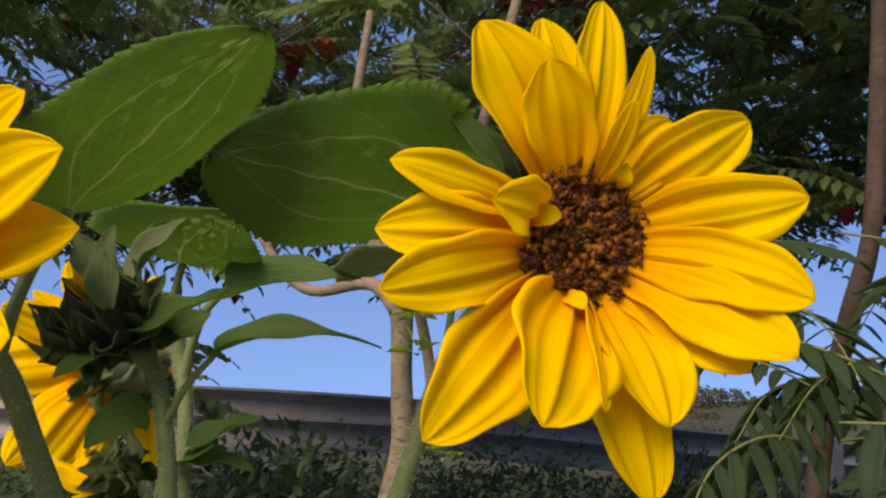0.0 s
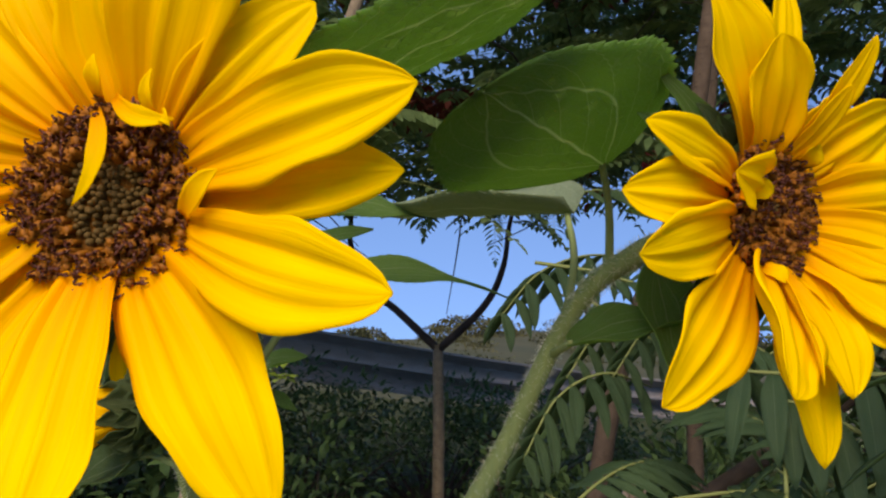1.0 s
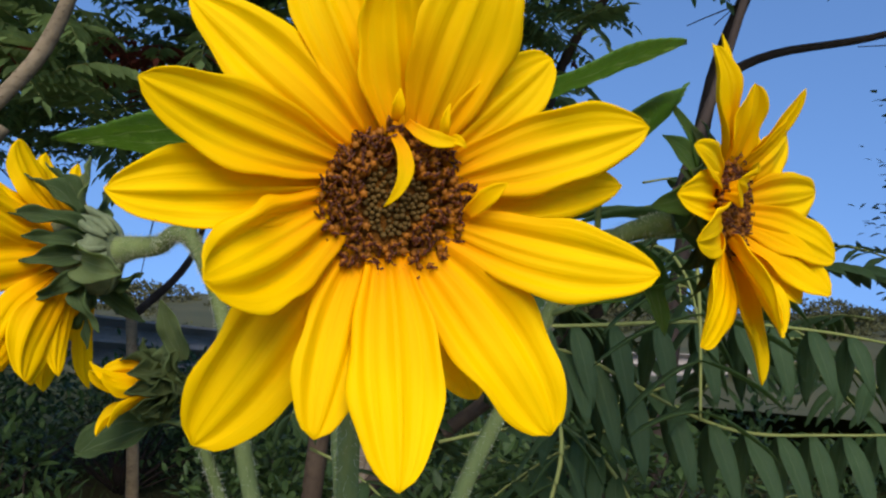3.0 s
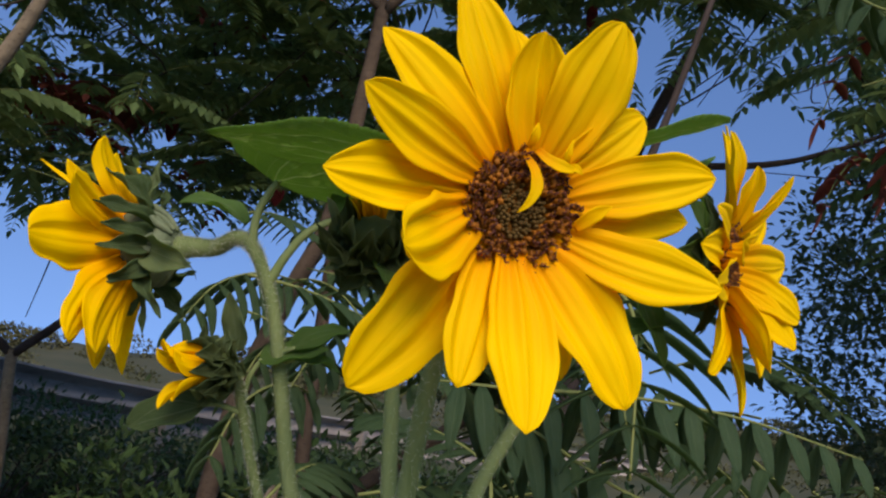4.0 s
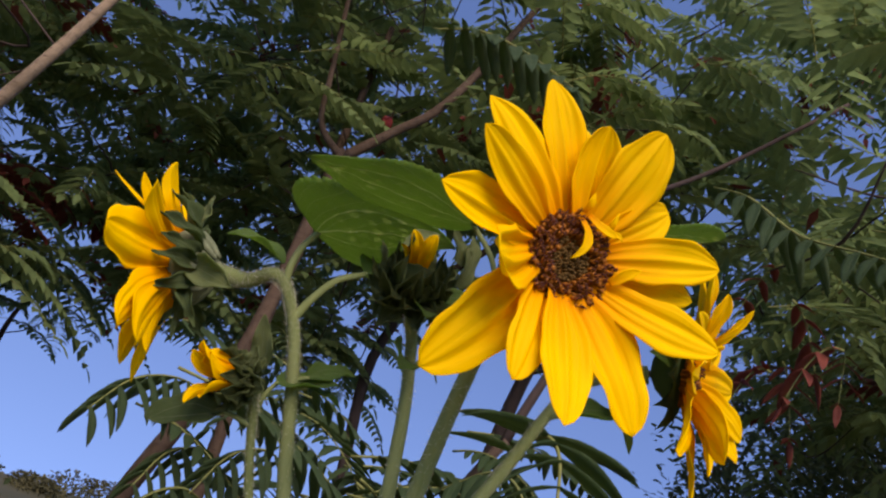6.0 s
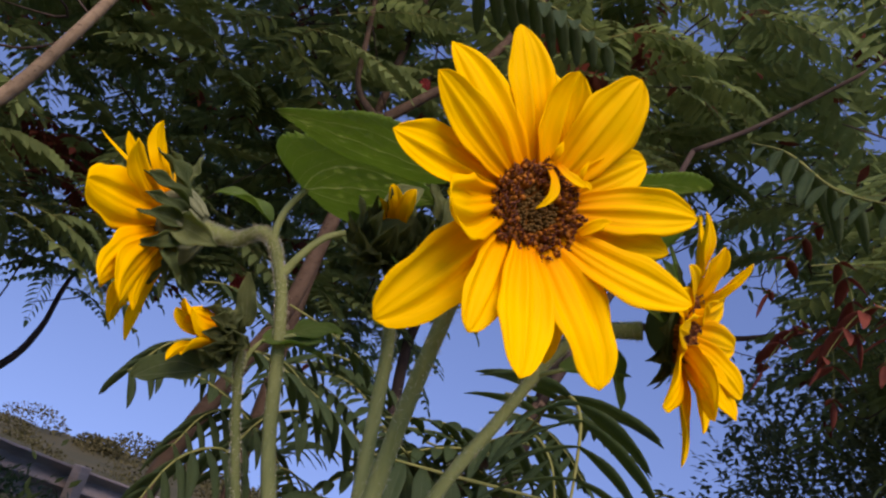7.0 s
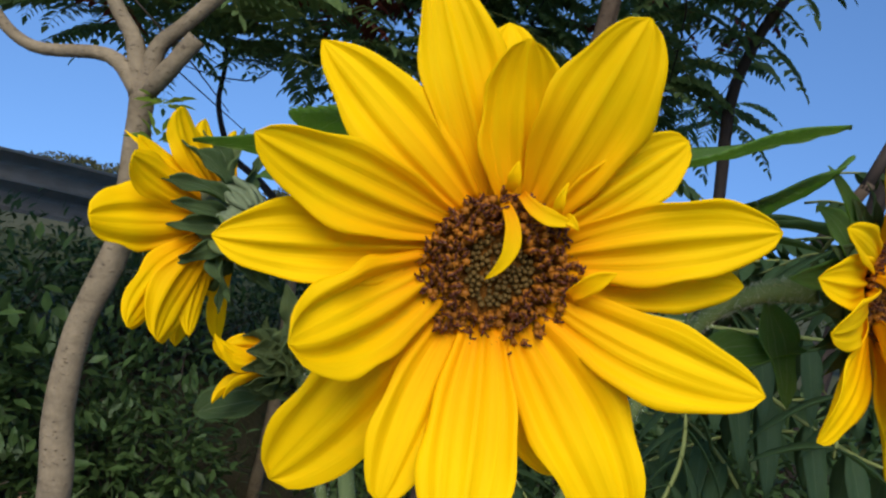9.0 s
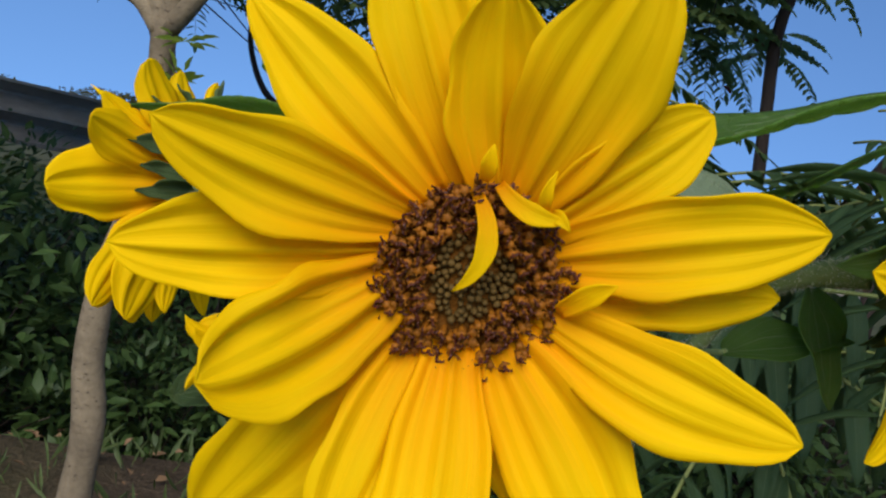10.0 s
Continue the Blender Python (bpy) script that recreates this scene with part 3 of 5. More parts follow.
def sunflower_front():
    rng = random.Random(11)
    fr = frame_at((0.008, 0.322, 1.408), (-0.13, -0.99, 0.0))
    x, y = 0.035, 0.455
    t = thing("sunflower", (x, y, ground_z(x, y)), "open yellow sunflower with a brown disc on a hairy stem", "sunflower", "sunflowers")
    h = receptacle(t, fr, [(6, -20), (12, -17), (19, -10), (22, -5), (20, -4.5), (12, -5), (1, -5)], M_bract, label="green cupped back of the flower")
    # root angle, tip, width, arch, side, roll, base height
    rows = [
        (101, (-31.4, 75, -1), 23, 5, 0, 0, -3, 0.65), (84, (-9, 67, -9), 20, 5, 0, 0, -2, 0.6), (79, (-5, 59, 14), 24, -3, 1, 0, 0, 0.6),
        (62, (24.3, 70, 16), 28, 3, 0, 0, -1, 0.55), (40, (44.7, 43, 3), 19, 5, 1, 0, -1, 0.55), (17, (70.5, 23, 15), 23, 4, 1, 0, 0, 0.7),
        (-4, (67.3, 7, 5), 19, 3, 1, 0, -3, 0.8), (-24, (70.5, -19, 25), 22, 2, -4, 0, -1, 0.6), (-58, (46, -65, 11.5), 27.5, 5, 3, 0, 0, 0.55),
        (-74, (31, -58, -11), 20, 4, 0, 0, -3, 0.7), (-93, (0.5, -77, 28), 25, 2, 0, 0, 1, 0.6), (-113, (-20, -66, 17), 20, 4, -2, 0, -3, 0.55),
        (-138, (-50.5, -71, -2.5), 30, 6, 2, 0, -1, 0.55), (-163, (-49, -27, 32), 28, -5, 3, 0, 0, 0.5), (176, (-74.2, -6, 18), 23, 2, 0, 0, -2, 0.65),
        (153, (-67.3, 21, 25), 22, 1, 2, 0, 0, 0.6), (129, (-58.5, 50, 0), 22, 5, 0, 0, -1, 0.8)]
    for a, tip, w, ar, sd, ro, z, pt in rows:
        petal(h, fr, a, tip, w, ar, sd, ro, 0.12, 17, z, rng=rng, point=pt, rid=1.7 if ar < -4 else 1.0)
    # short curled petals by the disc's rim
    for a, r0, tip, w, ar, sd in ((97, 17, (-3.7, -4.5, 8), 4.2, 4, 6), (94, 20, (-1, 28, 10), 3.4, 2, 0), (84, 20, (18, 15, 9), 4.2, 2, -3), (48, 20, (13, 25, 11), 2.6, 3, 2), (46, 20, (18, 13, 11), 3, 2, 2), (-14, 21, (30, 4, 13), 5, 1, 1)):
        petal(h, fr, a, tip, w, ar, sd, 0, 0.3, r0, 5, name="curled_petal", label="short curled inner petal", rng=rng, root=0.6, point=1.0, rid=0.6, nu=7)
    florets(h, fr, 20.5, np.array([0.3, -2, -1.5]), rng, 0.45, 3.5, 600)
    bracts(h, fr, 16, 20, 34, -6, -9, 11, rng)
    pts = [(x, y, ground_z(x, y) - 0.02), (0.040, 0.455, 0.9), (0.025, 0.411, 1.25), (0.0125, 0.373, 1.366), (0.006, 0.352, 1.396), (0.0055, 0.341, 1.4075)]
    rad = (0.0052, 0.005, 0.0042, 0.0038, 0.0040, 0.0055)
    stem(t, pts, rad, 1500, rng)
    leaf(t, (0.030, 0.360, 1.430), (0.108, 0.327, 1.468), (-0.42, 0.06, 0.91), 0.064, [(0.008, 0.362, 1.373), (0.016, 0.362, 1.405)], rng=rng, cup=0.12, point=0.6, peak=0.4, label="broad toothed green leaf")
    leaf(t, (0.001, 0.388, 1.431), (-0.086, 0.411, 1.427), (0.05, 0.12, 1), 0.050, [(0.0085, 0.361, 1.386), (0.006, 0.374, 1.412)], rng=rng, cup=0.1, label="pointed toothed green leaf")


def sunflower_side():
    rng = random.Random(12)
    fr = frame_at((0.18, 0.394, 1.424), (0.59, -0.81, 0.0))
    x, y = 0.02, 0.48
    t = thing("sunflower", (x, y, ground_z(x, y)), "yellow sunflower with ragged petals on a bent hairy stem", "sunflower", "sunflowers")
    h = receptacle(t, fr, [(6, -22), (13, -18), (20, -10), (22, -5), (20, -4.5), (12, -5), (1, -5)], M_bract, label="dark green cupped back of the flower")
    rows = [
        (82, (15.5, 79, -9), 17, 4, 0, 0, -3), (96, (-8, 68, -6), 19, 4, 0, 0, -1), (114, (-32, 60, 2), 25, 5, 0, 0, -1), (103, (-17, 47, 14), 20, 2, 0, 20, 1), (75, (6.4, 49, 28.5), 7, 3, -2, 30, 2),
        (72, (6, 36, 22), 7, 2, 0, 20, 2), (54, (32, 38, 3), 19, 4, 0, 0, -2), (37, (54.8, 39, 11), 21, 4, 1, 0, -1), (13, (66.5, 14, 22), 21, 3, 0, 0, 0),
        (-12, (56, -18, 33), 21, 3, 2, 0, 0), (-33, (48.8, -34, 33), 22, 3, 2, 0, 0), (-44, (42, -38, 22), 20, 3, 2, 0, -2), (-66, (16, -53, 20), 23, 4, 2, 0, 1),
        (-76, (15.6, -74, 12.6), 23, 4, 0, 0, -2), (-100, (-27, -52, 29), 31, 3, -2, 0, 1), (-84, (-7, -49, 25), 11, 3, 0, 30, 0), (-126, (-48.5, -57, 5.5), 25, 5, 0, 0, 0),
        (-158, (-62, -19, 7), 19, 6, 0, 10, 0), (178, (-61, -2, -1), 18, 7, 0, 0, -1), (158, (-59, 16, 4), 13, 6, 0, 0, 0), (163, (-33, 6, 13), 15, 8, 0, 20, 3)]
    for a, tip, w, ar, sd, ro, z in rows:
        petal(h, fr, a, np.array(tip) * 1.02, w * 1.12, ar, sd, ro, 0.12, 17, z, rng=rng, point=0.62)
    for a, r0, tip, w, ar, sd in ((60, 19, (12, 22, 9), 7, 3, 0), (170, 18, (-10, 4, 9), 6, 2, 1), (-110, 19, (-3, -22, 10), 6, 2, 0)):
        petal(h, fr, a, tip, w, ar, sd, 0, 0.3, r0, 4, name="curled_petal", label="short curled inner petal", rng=rng, root=0.6, point=1.0, rid=0.6, nu=7)
    florets(h, fr, 20.5, np.array([0.0, 0.0, -1.0]), rng, 0.12, 3.0, 480)
    bracts(h, fr, 16, 20, 36, -8, -12, 12, rng)
    for a, tip, w in ((150, (-44, 24, -14), 15), (168, (-40, -4, -20), 14), (135, (-36, 40, -16), 12)):
        petal(h, fr, a, tip, w, 3, 0, 0, 0.3, 20, -8, M_leaf, "bract", "pale green pointed bract", rng=rng, root=0.7, point=1.4, rid=0.5, peak=0.35, nu=9)
    pts = [(x, y, ground_z(x, y) - 0.02), (0.035, 0.475, 1.0), (0.078, 0.461, 1.25), (0.112, 0.449, 1.346), (0.131, 0.440, 1.392), (0.148, 0.430, 1.410), (0.166, 0.413, 1.418)]
    rad = (0.0046, 0.0044, 0.0038, 0.0035, 0.0036, 0.0042, 0.0058)
    stem(t, pts, rad, 1800, rng)
    leaf(t, (0.135, 0.422, 1.440), (0.090, 0.339, 1.441), (-0.42, 0.30, 0.86), 0.077, [(0.141, 0.435, 1.404), (0.139, 0.431, 1.425)], rng=rng, cup=0.15, peak=0.40, root=0.30, point=0.55, label="broad toothed green leaf")
    leaf(t, (0.130, 0.453, 1.427), (0.053, 0.530, 1.428), (0.12, -0.42, 0.9), 0.046, [(0.127, 0.442, 1.383), (0.130, 0.445, 1.408)], rng=rng, cup=0.25, fold=0.10, mat=M_leafpale, peak=0.25, label="pale grey-green leaf seen on edge")
    leaf(t, (0.127, 0.428, 1.379), (0.172, 0.420, 1.392), (0, -0.5, 0.9), 0.02, [(0.123, 0.444, 1.374)], rng=rng, cup=0.5, label="small folded dark green leaf", teeth=0.02)
    leaf(t, (0.155, 0.428, 1.408), (0.162, 0.41, 1.368), (0.3, -0.9, 0.2), 0.022, None, rng=rng, cup=0.3, label="small dark leaf under the flower", teeth=0.02)


def blade(head, fr, base, tip, w, face, arch=3, mat=None, label="", rng=None, cup=0.3, curl=0.0, name="bract", wav=0.0016, peak=0.3, root=0.7):
    """a pointed bract between two places of the head's frame, in millimetres; face: the way its upper side looks"""
    b, e, nl = np.asarray(base, float), np.asarray(tip, float), unit(face)
    d = e - b
    nl = unit(nl - unit(d) * (nl @ unit(d)))
    n = 17
    cur = bezier([b, b + d * 0.35 + nl * arch, b + d * 0.75 + nl * (arch * 0.6 - curl), e], n)
    wc = np.array([to_world(fr, q / 1000) for q in cur])
    half = []
    for i in range(n):
        s = i / (n - 1)
        r = root + (1 - root) * math.sin(math.pi / 2 * min(1, s / peak))
        if s > peak:
            x = (s - peak) / (1 - peak)
            r *= (1 - x) ** 0.95 * (1 + 0.55 * x * (1 - x))
        half.append(max(0.02, r) * w / 2000)
    p1 = rng.uniform(0, 6)
    edge = lambda s, q: 0.10 * math.sin(s * 13 + (p1 if q > 0 else p1 * 2))
    V, Fc, uv = sheet(wc, [nl @ fr[1]] * n, half, 0.0005, 11, cup, [(0.0005, 2.0, 0.3), (0.0002, 5.0, p1)], edge, None, rng, wav)
    return mesh_part(name, V, Fc, mat or M_bract, head, label, uv)


def sunflower_back():
    rng = random.Random(13)
    x, y = 0.06, 0.40
    t = thing("sunflower", (x, y, ground_z(x, y)), "yellow sunflower seen from behind, with grey-green bracts and a bent neck", "sunflower", "sunflowers")
    f2 = frame_at((-0.098, 0.567, 1.396), (-0.94, 0.33, -0.08))
    axis = unit(np.array([-0.30, -0.08, 0.95]) @ f2[1])
    g = frame_at(to_world(f2, np.array([-1, -5, -21]) / 1000), axis)
    h = receptacle(t, g, [(7, -19), (11, -17.5), (16.5, -13), (20.5, -7), (21.5, -1), (20, 3), (10, 5)], M_down, label="grey-green downy back of the flower", lobes=0.09)
    # folds running from the neck to the roots of the bracts
    for k in range(11):
        a = radians(k * 33 + rng.uniform(-9, 9))
        a2 = a + rng.uniform(-0.35, 0.35)
        pts = [to_world(g, np.array([r * math.cos(q), r * math.sin(q), z]) / 1000) for r, z, q in ((8, -20, a), (15.5, -14, a), (20.5, -8, a2), (23, -2, a2))]
        V, Fc = tube(pts, (0.0012, 0.0019, 0.0022, 0.0012), 7, 5, 0.2)
        mesh_part("fold", V, Fc, M_down, h)
    # tip, width, arch, base height, point
    rows = [
        ((59.4, -9, 20.4), 33, 5, -1, 0.5, 1), ((56, 21, 4), 22, 5, 0, 0.6, 0), ((32.4, 32, 14.5), 16, 4, 2, 0.8, 0), ((12, 35, 33), 5, 2, 2, 1.0, 0), ((19.2, 49, 1), 23, 4, 1, 0.5, 0),
        ((-31, 44, -9), 14, 3, 0, 0.7, 0), ((-10, 47, 0), 18, 4, 0, 0.6, 0), ((-40, 28, -4), 20, 4, 1, 0.6, 0), ((53.6, -58.3, -1.3), 26, 5, 1, 0.6, 1), ((46.7, -63.5, -13), 29, 6, -2, 0.5, 0),
        ((-31.8, -75, -12.6), 18, 3, 0, 0.8, 0), ((10, -72, -6), 22, 4, 1, 0.7, 0), ((22, -64, -18), 18, 4, -1, 0.7, 0), ((-46, -52, -4), 22, 4, 0, 0.6, 0), ((-62, -22, 0), 22, 4, 0, 0.6, 0),
        ((-64, 6, 0), 22, 4, 0, 0.6, 0)]
    for tip, w, ar, z, pt, sd in rows:
        tg = (to_world(f2, np.array(tip) / 1000) - g[0]) @ g[1].T * 1000
        petal(h, g, math.degrees(math.atan2(tg[1], tg[0])), tg, w, ar, sd, 0, 0.2, 19, z + 1, rng=rng, point=pt)
    florets(h, g, 18.5, np.array([0, 0, 4.0]), rng, 0.4, 3, 130)
    # bracts on the seen side: base, tip, width, face, paler
    for b, e, w, fc, ar, pale in (
            ((0, 17, -23), (-3.7, 44, -24.7), 16, (0.7, 0.1, 0.6), 2, 1), ((9, 13, -24), (17.6, 33, -1.5), 17, (0.5, 0.8, -0.2), 4, 0), ((14, 5, -27), (34, 13, 0), 19, (0.8, 0.6, -0.2), 5, 0),
            ((18, -2, -27), (30, 2, -5), 16, (1, 0.3, 0), 5, 0), ((19, -8, -27), (29.5, -9.5, -3.5), 17, (1, 0.1, 0), 5, 0), ((17, -15, -28), (27, -28, -7.5), 17, (1, -0.4, -0.1), 5, 0),
            ((20, -9, -29), (30, -17, -51), 23, (1, -0.1, 0.4), 3, 1), ((14, -21, -26), (26, -44, -38.5), 15, (1, -0.3, 0.1), 4, 0), ((7, -25, -26), (12, -52, -28), 9, (1, 0.1, 0.2), 2, 0),
            ((-6, -24, -29), (-20, -41, -46), 19, (0.6, -0.2, -0.7), -3, 0), ((-8, -18, -34), (-6, -16, -50), 14, (0.7, -0.6, -0.3), 5, 0), ((-12, 10, -24), (-30, 33, -26), 15, (0.2, 0.5, -0.8), 3, 0),
            ((-18, -2, -22), (-46, 2, -18), 17, (0, 0.2, -1), 4, 0), ((-16, -14, -24), (-40, -32, -24), 17, (0, -0.3, -1), 4, 0), ((3, 16, -22), (4, 40, -6), 14, (0.2, 0.9, -0.4), 4, 0), ((2, -26, -26), (-4, -44, -10), 14, (0.2, -0.9, -0.3), 4, 0)):
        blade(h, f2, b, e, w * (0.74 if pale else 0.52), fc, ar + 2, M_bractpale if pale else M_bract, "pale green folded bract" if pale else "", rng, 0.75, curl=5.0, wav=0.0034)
    neck = [to_world(f2, np.array(p) / 1000) for p in ((0, -2.2, -60), (0, -3.2, -47), (0, -4.5, -39), (0, -5, -33))]
    pts = [(x, y, ground_z(x, y) - 0.02), (0.035, 0.452, 1.1), (-0.001, 0.495, 1.30), (-0.013, 0.513, 1.365), (-0.0215, 0.5205, 1.389), (-0.0262, 0.5245, 1.3985), (-0.0300, 0.5277, 1.4028), (-0.0355, 0.532, 1.4040)] + [tuple(p) for p in neck]
    stem(t, pts, (0.005, 0.0048, 0.0038, 0.0034, 0.0034, 0.0036, 0.0039, 0.0039, 0.0044, 0.0054, 0.0072, 0.0095), 2600, rng)
    leaf(t, (-0.024, 0.520, 1.437), (0.040, 0.464, 1.449), (0.1, 0.25, 1), 0.085, [(-0.0275, 0.5255, 1.400), (-0.0290, 0.5240, 1.412), (-0.0275, 0.522, 1.424)], (0.0026, 0.0018), rng=rng, cup=0.1, label="broad toothed green leaf on a long stalk", bend=(-0.006, -0.009, 0), peak=0.14, root=0.62, point=1.0, teeth=0.07)
    leaf(t, (-0.033, 0.528, 1.412), (-0.066, 0.545, 1.418), (0.2, -0.6, 0.8), 0.019, None, rng=rng, cup=0.4, label="small narrow green leaf", teeth=0.02, bend=(0, 0, 0.005))
    leaf(t, (0.008, 0.503, 1.422), (0.0745, 0.503, 1.4262), (0.05, -0.65, 0.75), 0.034, [(-0.018, 0.518, 1.381), (-0.0125, 0.514, 1.397), (-0.004, 0.509, 1.412)], (0.0027, 0.0018), rng=rng, cup=0.3, label="dark green toothed leaf on a slanting stalk", bend=(0, 0, 0.004), peak=0.1, root=0.65, point=1.5)
    leaf(t, (-0.004, 0.500, 1.350), (0.028, 0.508, 1.364), (0.0, -0.6, 0.8), 0.014, [(-0.011, 0.509, 1.345)], rng=rng, cup=0.5, label="small toothed leaf low on the stem", bend=(0, 0, 0.002))
    leaf(t, (-0.003, 0.500, 1.345), (0.026, 0.506, 1.341), (0.0, -0.5, 0.85), 0.013, [(-0.010, 0.508, 1.340)], rng=rng, cup=0.3, label="small dark green leaf low on the stem", bend=(0, 0, 0.003))



def half_open(name_seed, c, n, base, path, radii, size, label, petals, nb, broad=1.0, roll=0.0):
    rng = random.Random(name_seed)
    fr = frame_at(c, n)
    t = thing("sunflower_bud", base, label, "sunflower bud", "sunflower buds")
    s = size
    h = receptacle(t, fr, [(4 * s, -14 * s), (8 * s, -12 * s), (11 * s, -6 * s), (12 * s, 0), (10 * s, 5 * s), (6 * s, 8 * s), (1, 9 * s)], M_budbract, label="dark green closed bud", lobes=0.1)
    # rings of small curled bracts: count, root radius, root height, tip radius, tip height, width
    for n, r0, z0, r1, z1, w in ((nb + 3, 10, 1, 14, 17, 8), (nb + 2, 11, -3, 20, 10, 8.5), (nb + 1, 11, -6, 23, 0, 8.5), (nb, 10, -9, 21, -9, 8), (nb - 2, 8, -11, 17, -16, 7)):
        for i in range(n):
            a = 2 * math.pi * (i + rng.uniform(-0.3, 0.3)) / n
            a2 = a + rng.uniform(-0.3, 0.3)
            k = rng.uniform(0.8, 1.25)
            u, u2 = np.array([math.cos(a), math.sin(a), 0]), np.array([math.cos(a2), math.sin(a2), 0])
            e = (u2 * r1 * k + np.array([0, 0, z1 + rng.uniform(-4, 4)])) * s
            pale = rng.random() < 0.16
            blade(h, fr, u * r0 * s + np.array([0, 0, z0 * s]), e, w * s * broad * rng.uniform(0.8, 1.5), u * 0.8 + np.array([0, 0, -0.6 if z1 > 2 else 0.8]), rng.uniform(0, 4) * s,
                  M_bractpale if pale else M_budbract, "pale green bract" if pale else "", rng, rng.uniform(0.2, 0.7), rng.uniform(-4, 5) * s)
    for a, tip, w, ar, sd in petals:
        petal(h, fr, a, tip, w, ar, sd, roll, 0.5, 8 * s, 6 * s, rng=rng, root=0.6)
    stem(t, path, radii, 900, rng)
    return t, h, fr, rng


def buds():
    x, y = 0.06, 0.44
    t, h, fr, rng = half_open(21, (-0.001, 0.427, 1.402), (-0.35, -0.6, 0.7), (x, y, ground_z(x, y)),
                              [(x, y, ground_z(x, y) - 0.02), (0.045, 0.427, 1.1), (0.028, 0.436, 1.31), (0.019, 0.440, 1.37), (0.012, 0.439, 1.387), (0.005, 0.433, 1.395)],
                              (0.0048, 0.0045, 0.0036, 0.0032, 0.0034, 0.0045), 1.08, "half-open sunflower bud with dark green bracts and yellow tips",
                              [(75, (4, 13, 25), 9, 2, 0), (115, (-8, 13, 24), 9, 2, 0), (150, (-12, 4, 18), 6, 2, 0)], 11)
    leaf(t, (0.040, 0.437, 1.391), (0.107, 0.435, 1.393), (0.1, -0.5, 0.87), 0.018, [(0.0215, 0.4385, 1.364), (0.030, 0.4365, 1.378)], rng=rng, cup=0.35, bend=(0, 0, 0.007), label="narrow toothed leaf on a stalk", peak=0.1, root=0.6, point=1.5)
    leaf(t, (0.008, 0.430, 1.400), (0.060, 0.409, 1.4115), (0.1, -0.7, 0.7), 0.016, None, rng=rng, cup=0.3, label="small narrow green leaf", teeth=0.03, bend=(0, 0, -0.001))
    leaf(t, (0.012, 0.437, 1.393), (0.030, 0.452, 1.407), (0.2, -0.7, 0.7), 0.022, None, rng=rng, cup=0.4, label="small folded green leaf", teeth=0.03)
    leaf(t, (0.01, 0.434, 1.393), (-0.002, 0.403, 1.381), (0.1, -0.75, 0.65), 0.017, None, rng=rng, cup=0.25, label="small drooping grey-green leaf", teeth=0.04, bend=(0, 0, 0.003))
    leaf(t, (0.014, 0.439, 1.367), (0.002, 0.418, 1.356), (0.2, -0.85, 0.5), 0.019, None, rng=rng, cup=0.25, label="small drooping green leaf", teeth=0.04, bend=(0, 0, 0.004))
    leaf(t, (0.001, 0.44, 1.416), (0.018, 0.45, 1.445), (-0.4, -0.8, 0.3), 0.016, None, rng=rng, cup=0.6, label="small upright folded pale leaf", mat=M_bractpale, teeth=0.02, bend=(-0.003, 0, 0))
    leaf(t, (0.014, 0.409, 1.405), (0.014, 0.409, 1.435), (0.2, -0.95, 0.0), 0.011, None, rng=rng, cup=0.5, label="upright pale green bract leaf", mat=M_bractpale, teeth=0.02, bend=(0, -0.004, 0))
    leaf(t, (0.012, 0.407, 1.416), (0.0, 0.406, 1.432), (0.2, -0.95, 0.1), 0.012, None, rng=rng, cup=0.4, label="upright pale green bract leaf", mat=M_bractpale, teeth=0.02)
    x, y = 0.04, 0.46
    t, h, fr, rng = half_open(22, (-0.041, 0.506, 1.334), (-0.93, -0.2, -0.15), (x, y, ground_z(x, y)),
                              [(x, y, ground_z(x, y) - 0.02), (0.042, 0.463, 0.8), (0.036, 0.474, 1.05), (0.027, 0.486, 1.15), (0.014, 0.497, 1.21), (0.004, 0.504, 1.245), (-0.005, 0.508, 1.27), (-0.015, 0.509, 1.296), (-0.0235, 0.508, 1.319), (-0.027, 0.507, 1.328), (-0.031, 0.507, 1.333)],
                              (0.0036, 0.0034, 0.0032, 0.003, 0.0028, 0.0027, 0.0026, 0.0025, 0.0026, 0.0028, 0.003), 0.78, "small sunflower bud just opening, with curled yellow petals",
                              [(80, (3, 15, 28), 13, 4, 0), (110, (-6, 10, 27), 12, 4, 2), (55, (9, 10, 25), 12, 4, -2), (95, (0, 6, 24), 12, 3, 0), (-90, (0, -18, 28), 13, 3, 0), (-60, (7, -14, 24), 11, 3, 0)], 6, 1.45)
    leaf(t, (-0.030, 0.507, 1.345), (-0.042, 0.500, 1.372), (-0.5, -0.85, 0.1), 0.012, None, rng=rng, cup=0.4, label="upright pointed pale bract leaf", mat=M_bractpale, teeth=0.02)
    leaf(t, (-0.040, 0.512, 1.316), (-0.072, 0.528, 1.300), (0.1, -0.75, 0.6), 0.023, [(-0.022, 0.508, 1.314), (-0.035, 0.512, 1.317)], rng=rng, cup=0.45, fold=0.12, mat=M_bract, point=0.6, peak=0.4, label="dark green drooping leaf", teeth=0.04, wav=0.003)
    leaf(t, (-0.018, 0.508, 1.342), (0.012, 0.494, 1.352), (0, -0.6, 0.9), 0.022, [(-0.023, 0.508, 1.317), (-0.022, 0.508, 1.332)], rng=rng, cup=0.3, label="small green leaf", teeth=0.03)


sunflower_front()
sunflower_side()
sunflower_back()
buds()


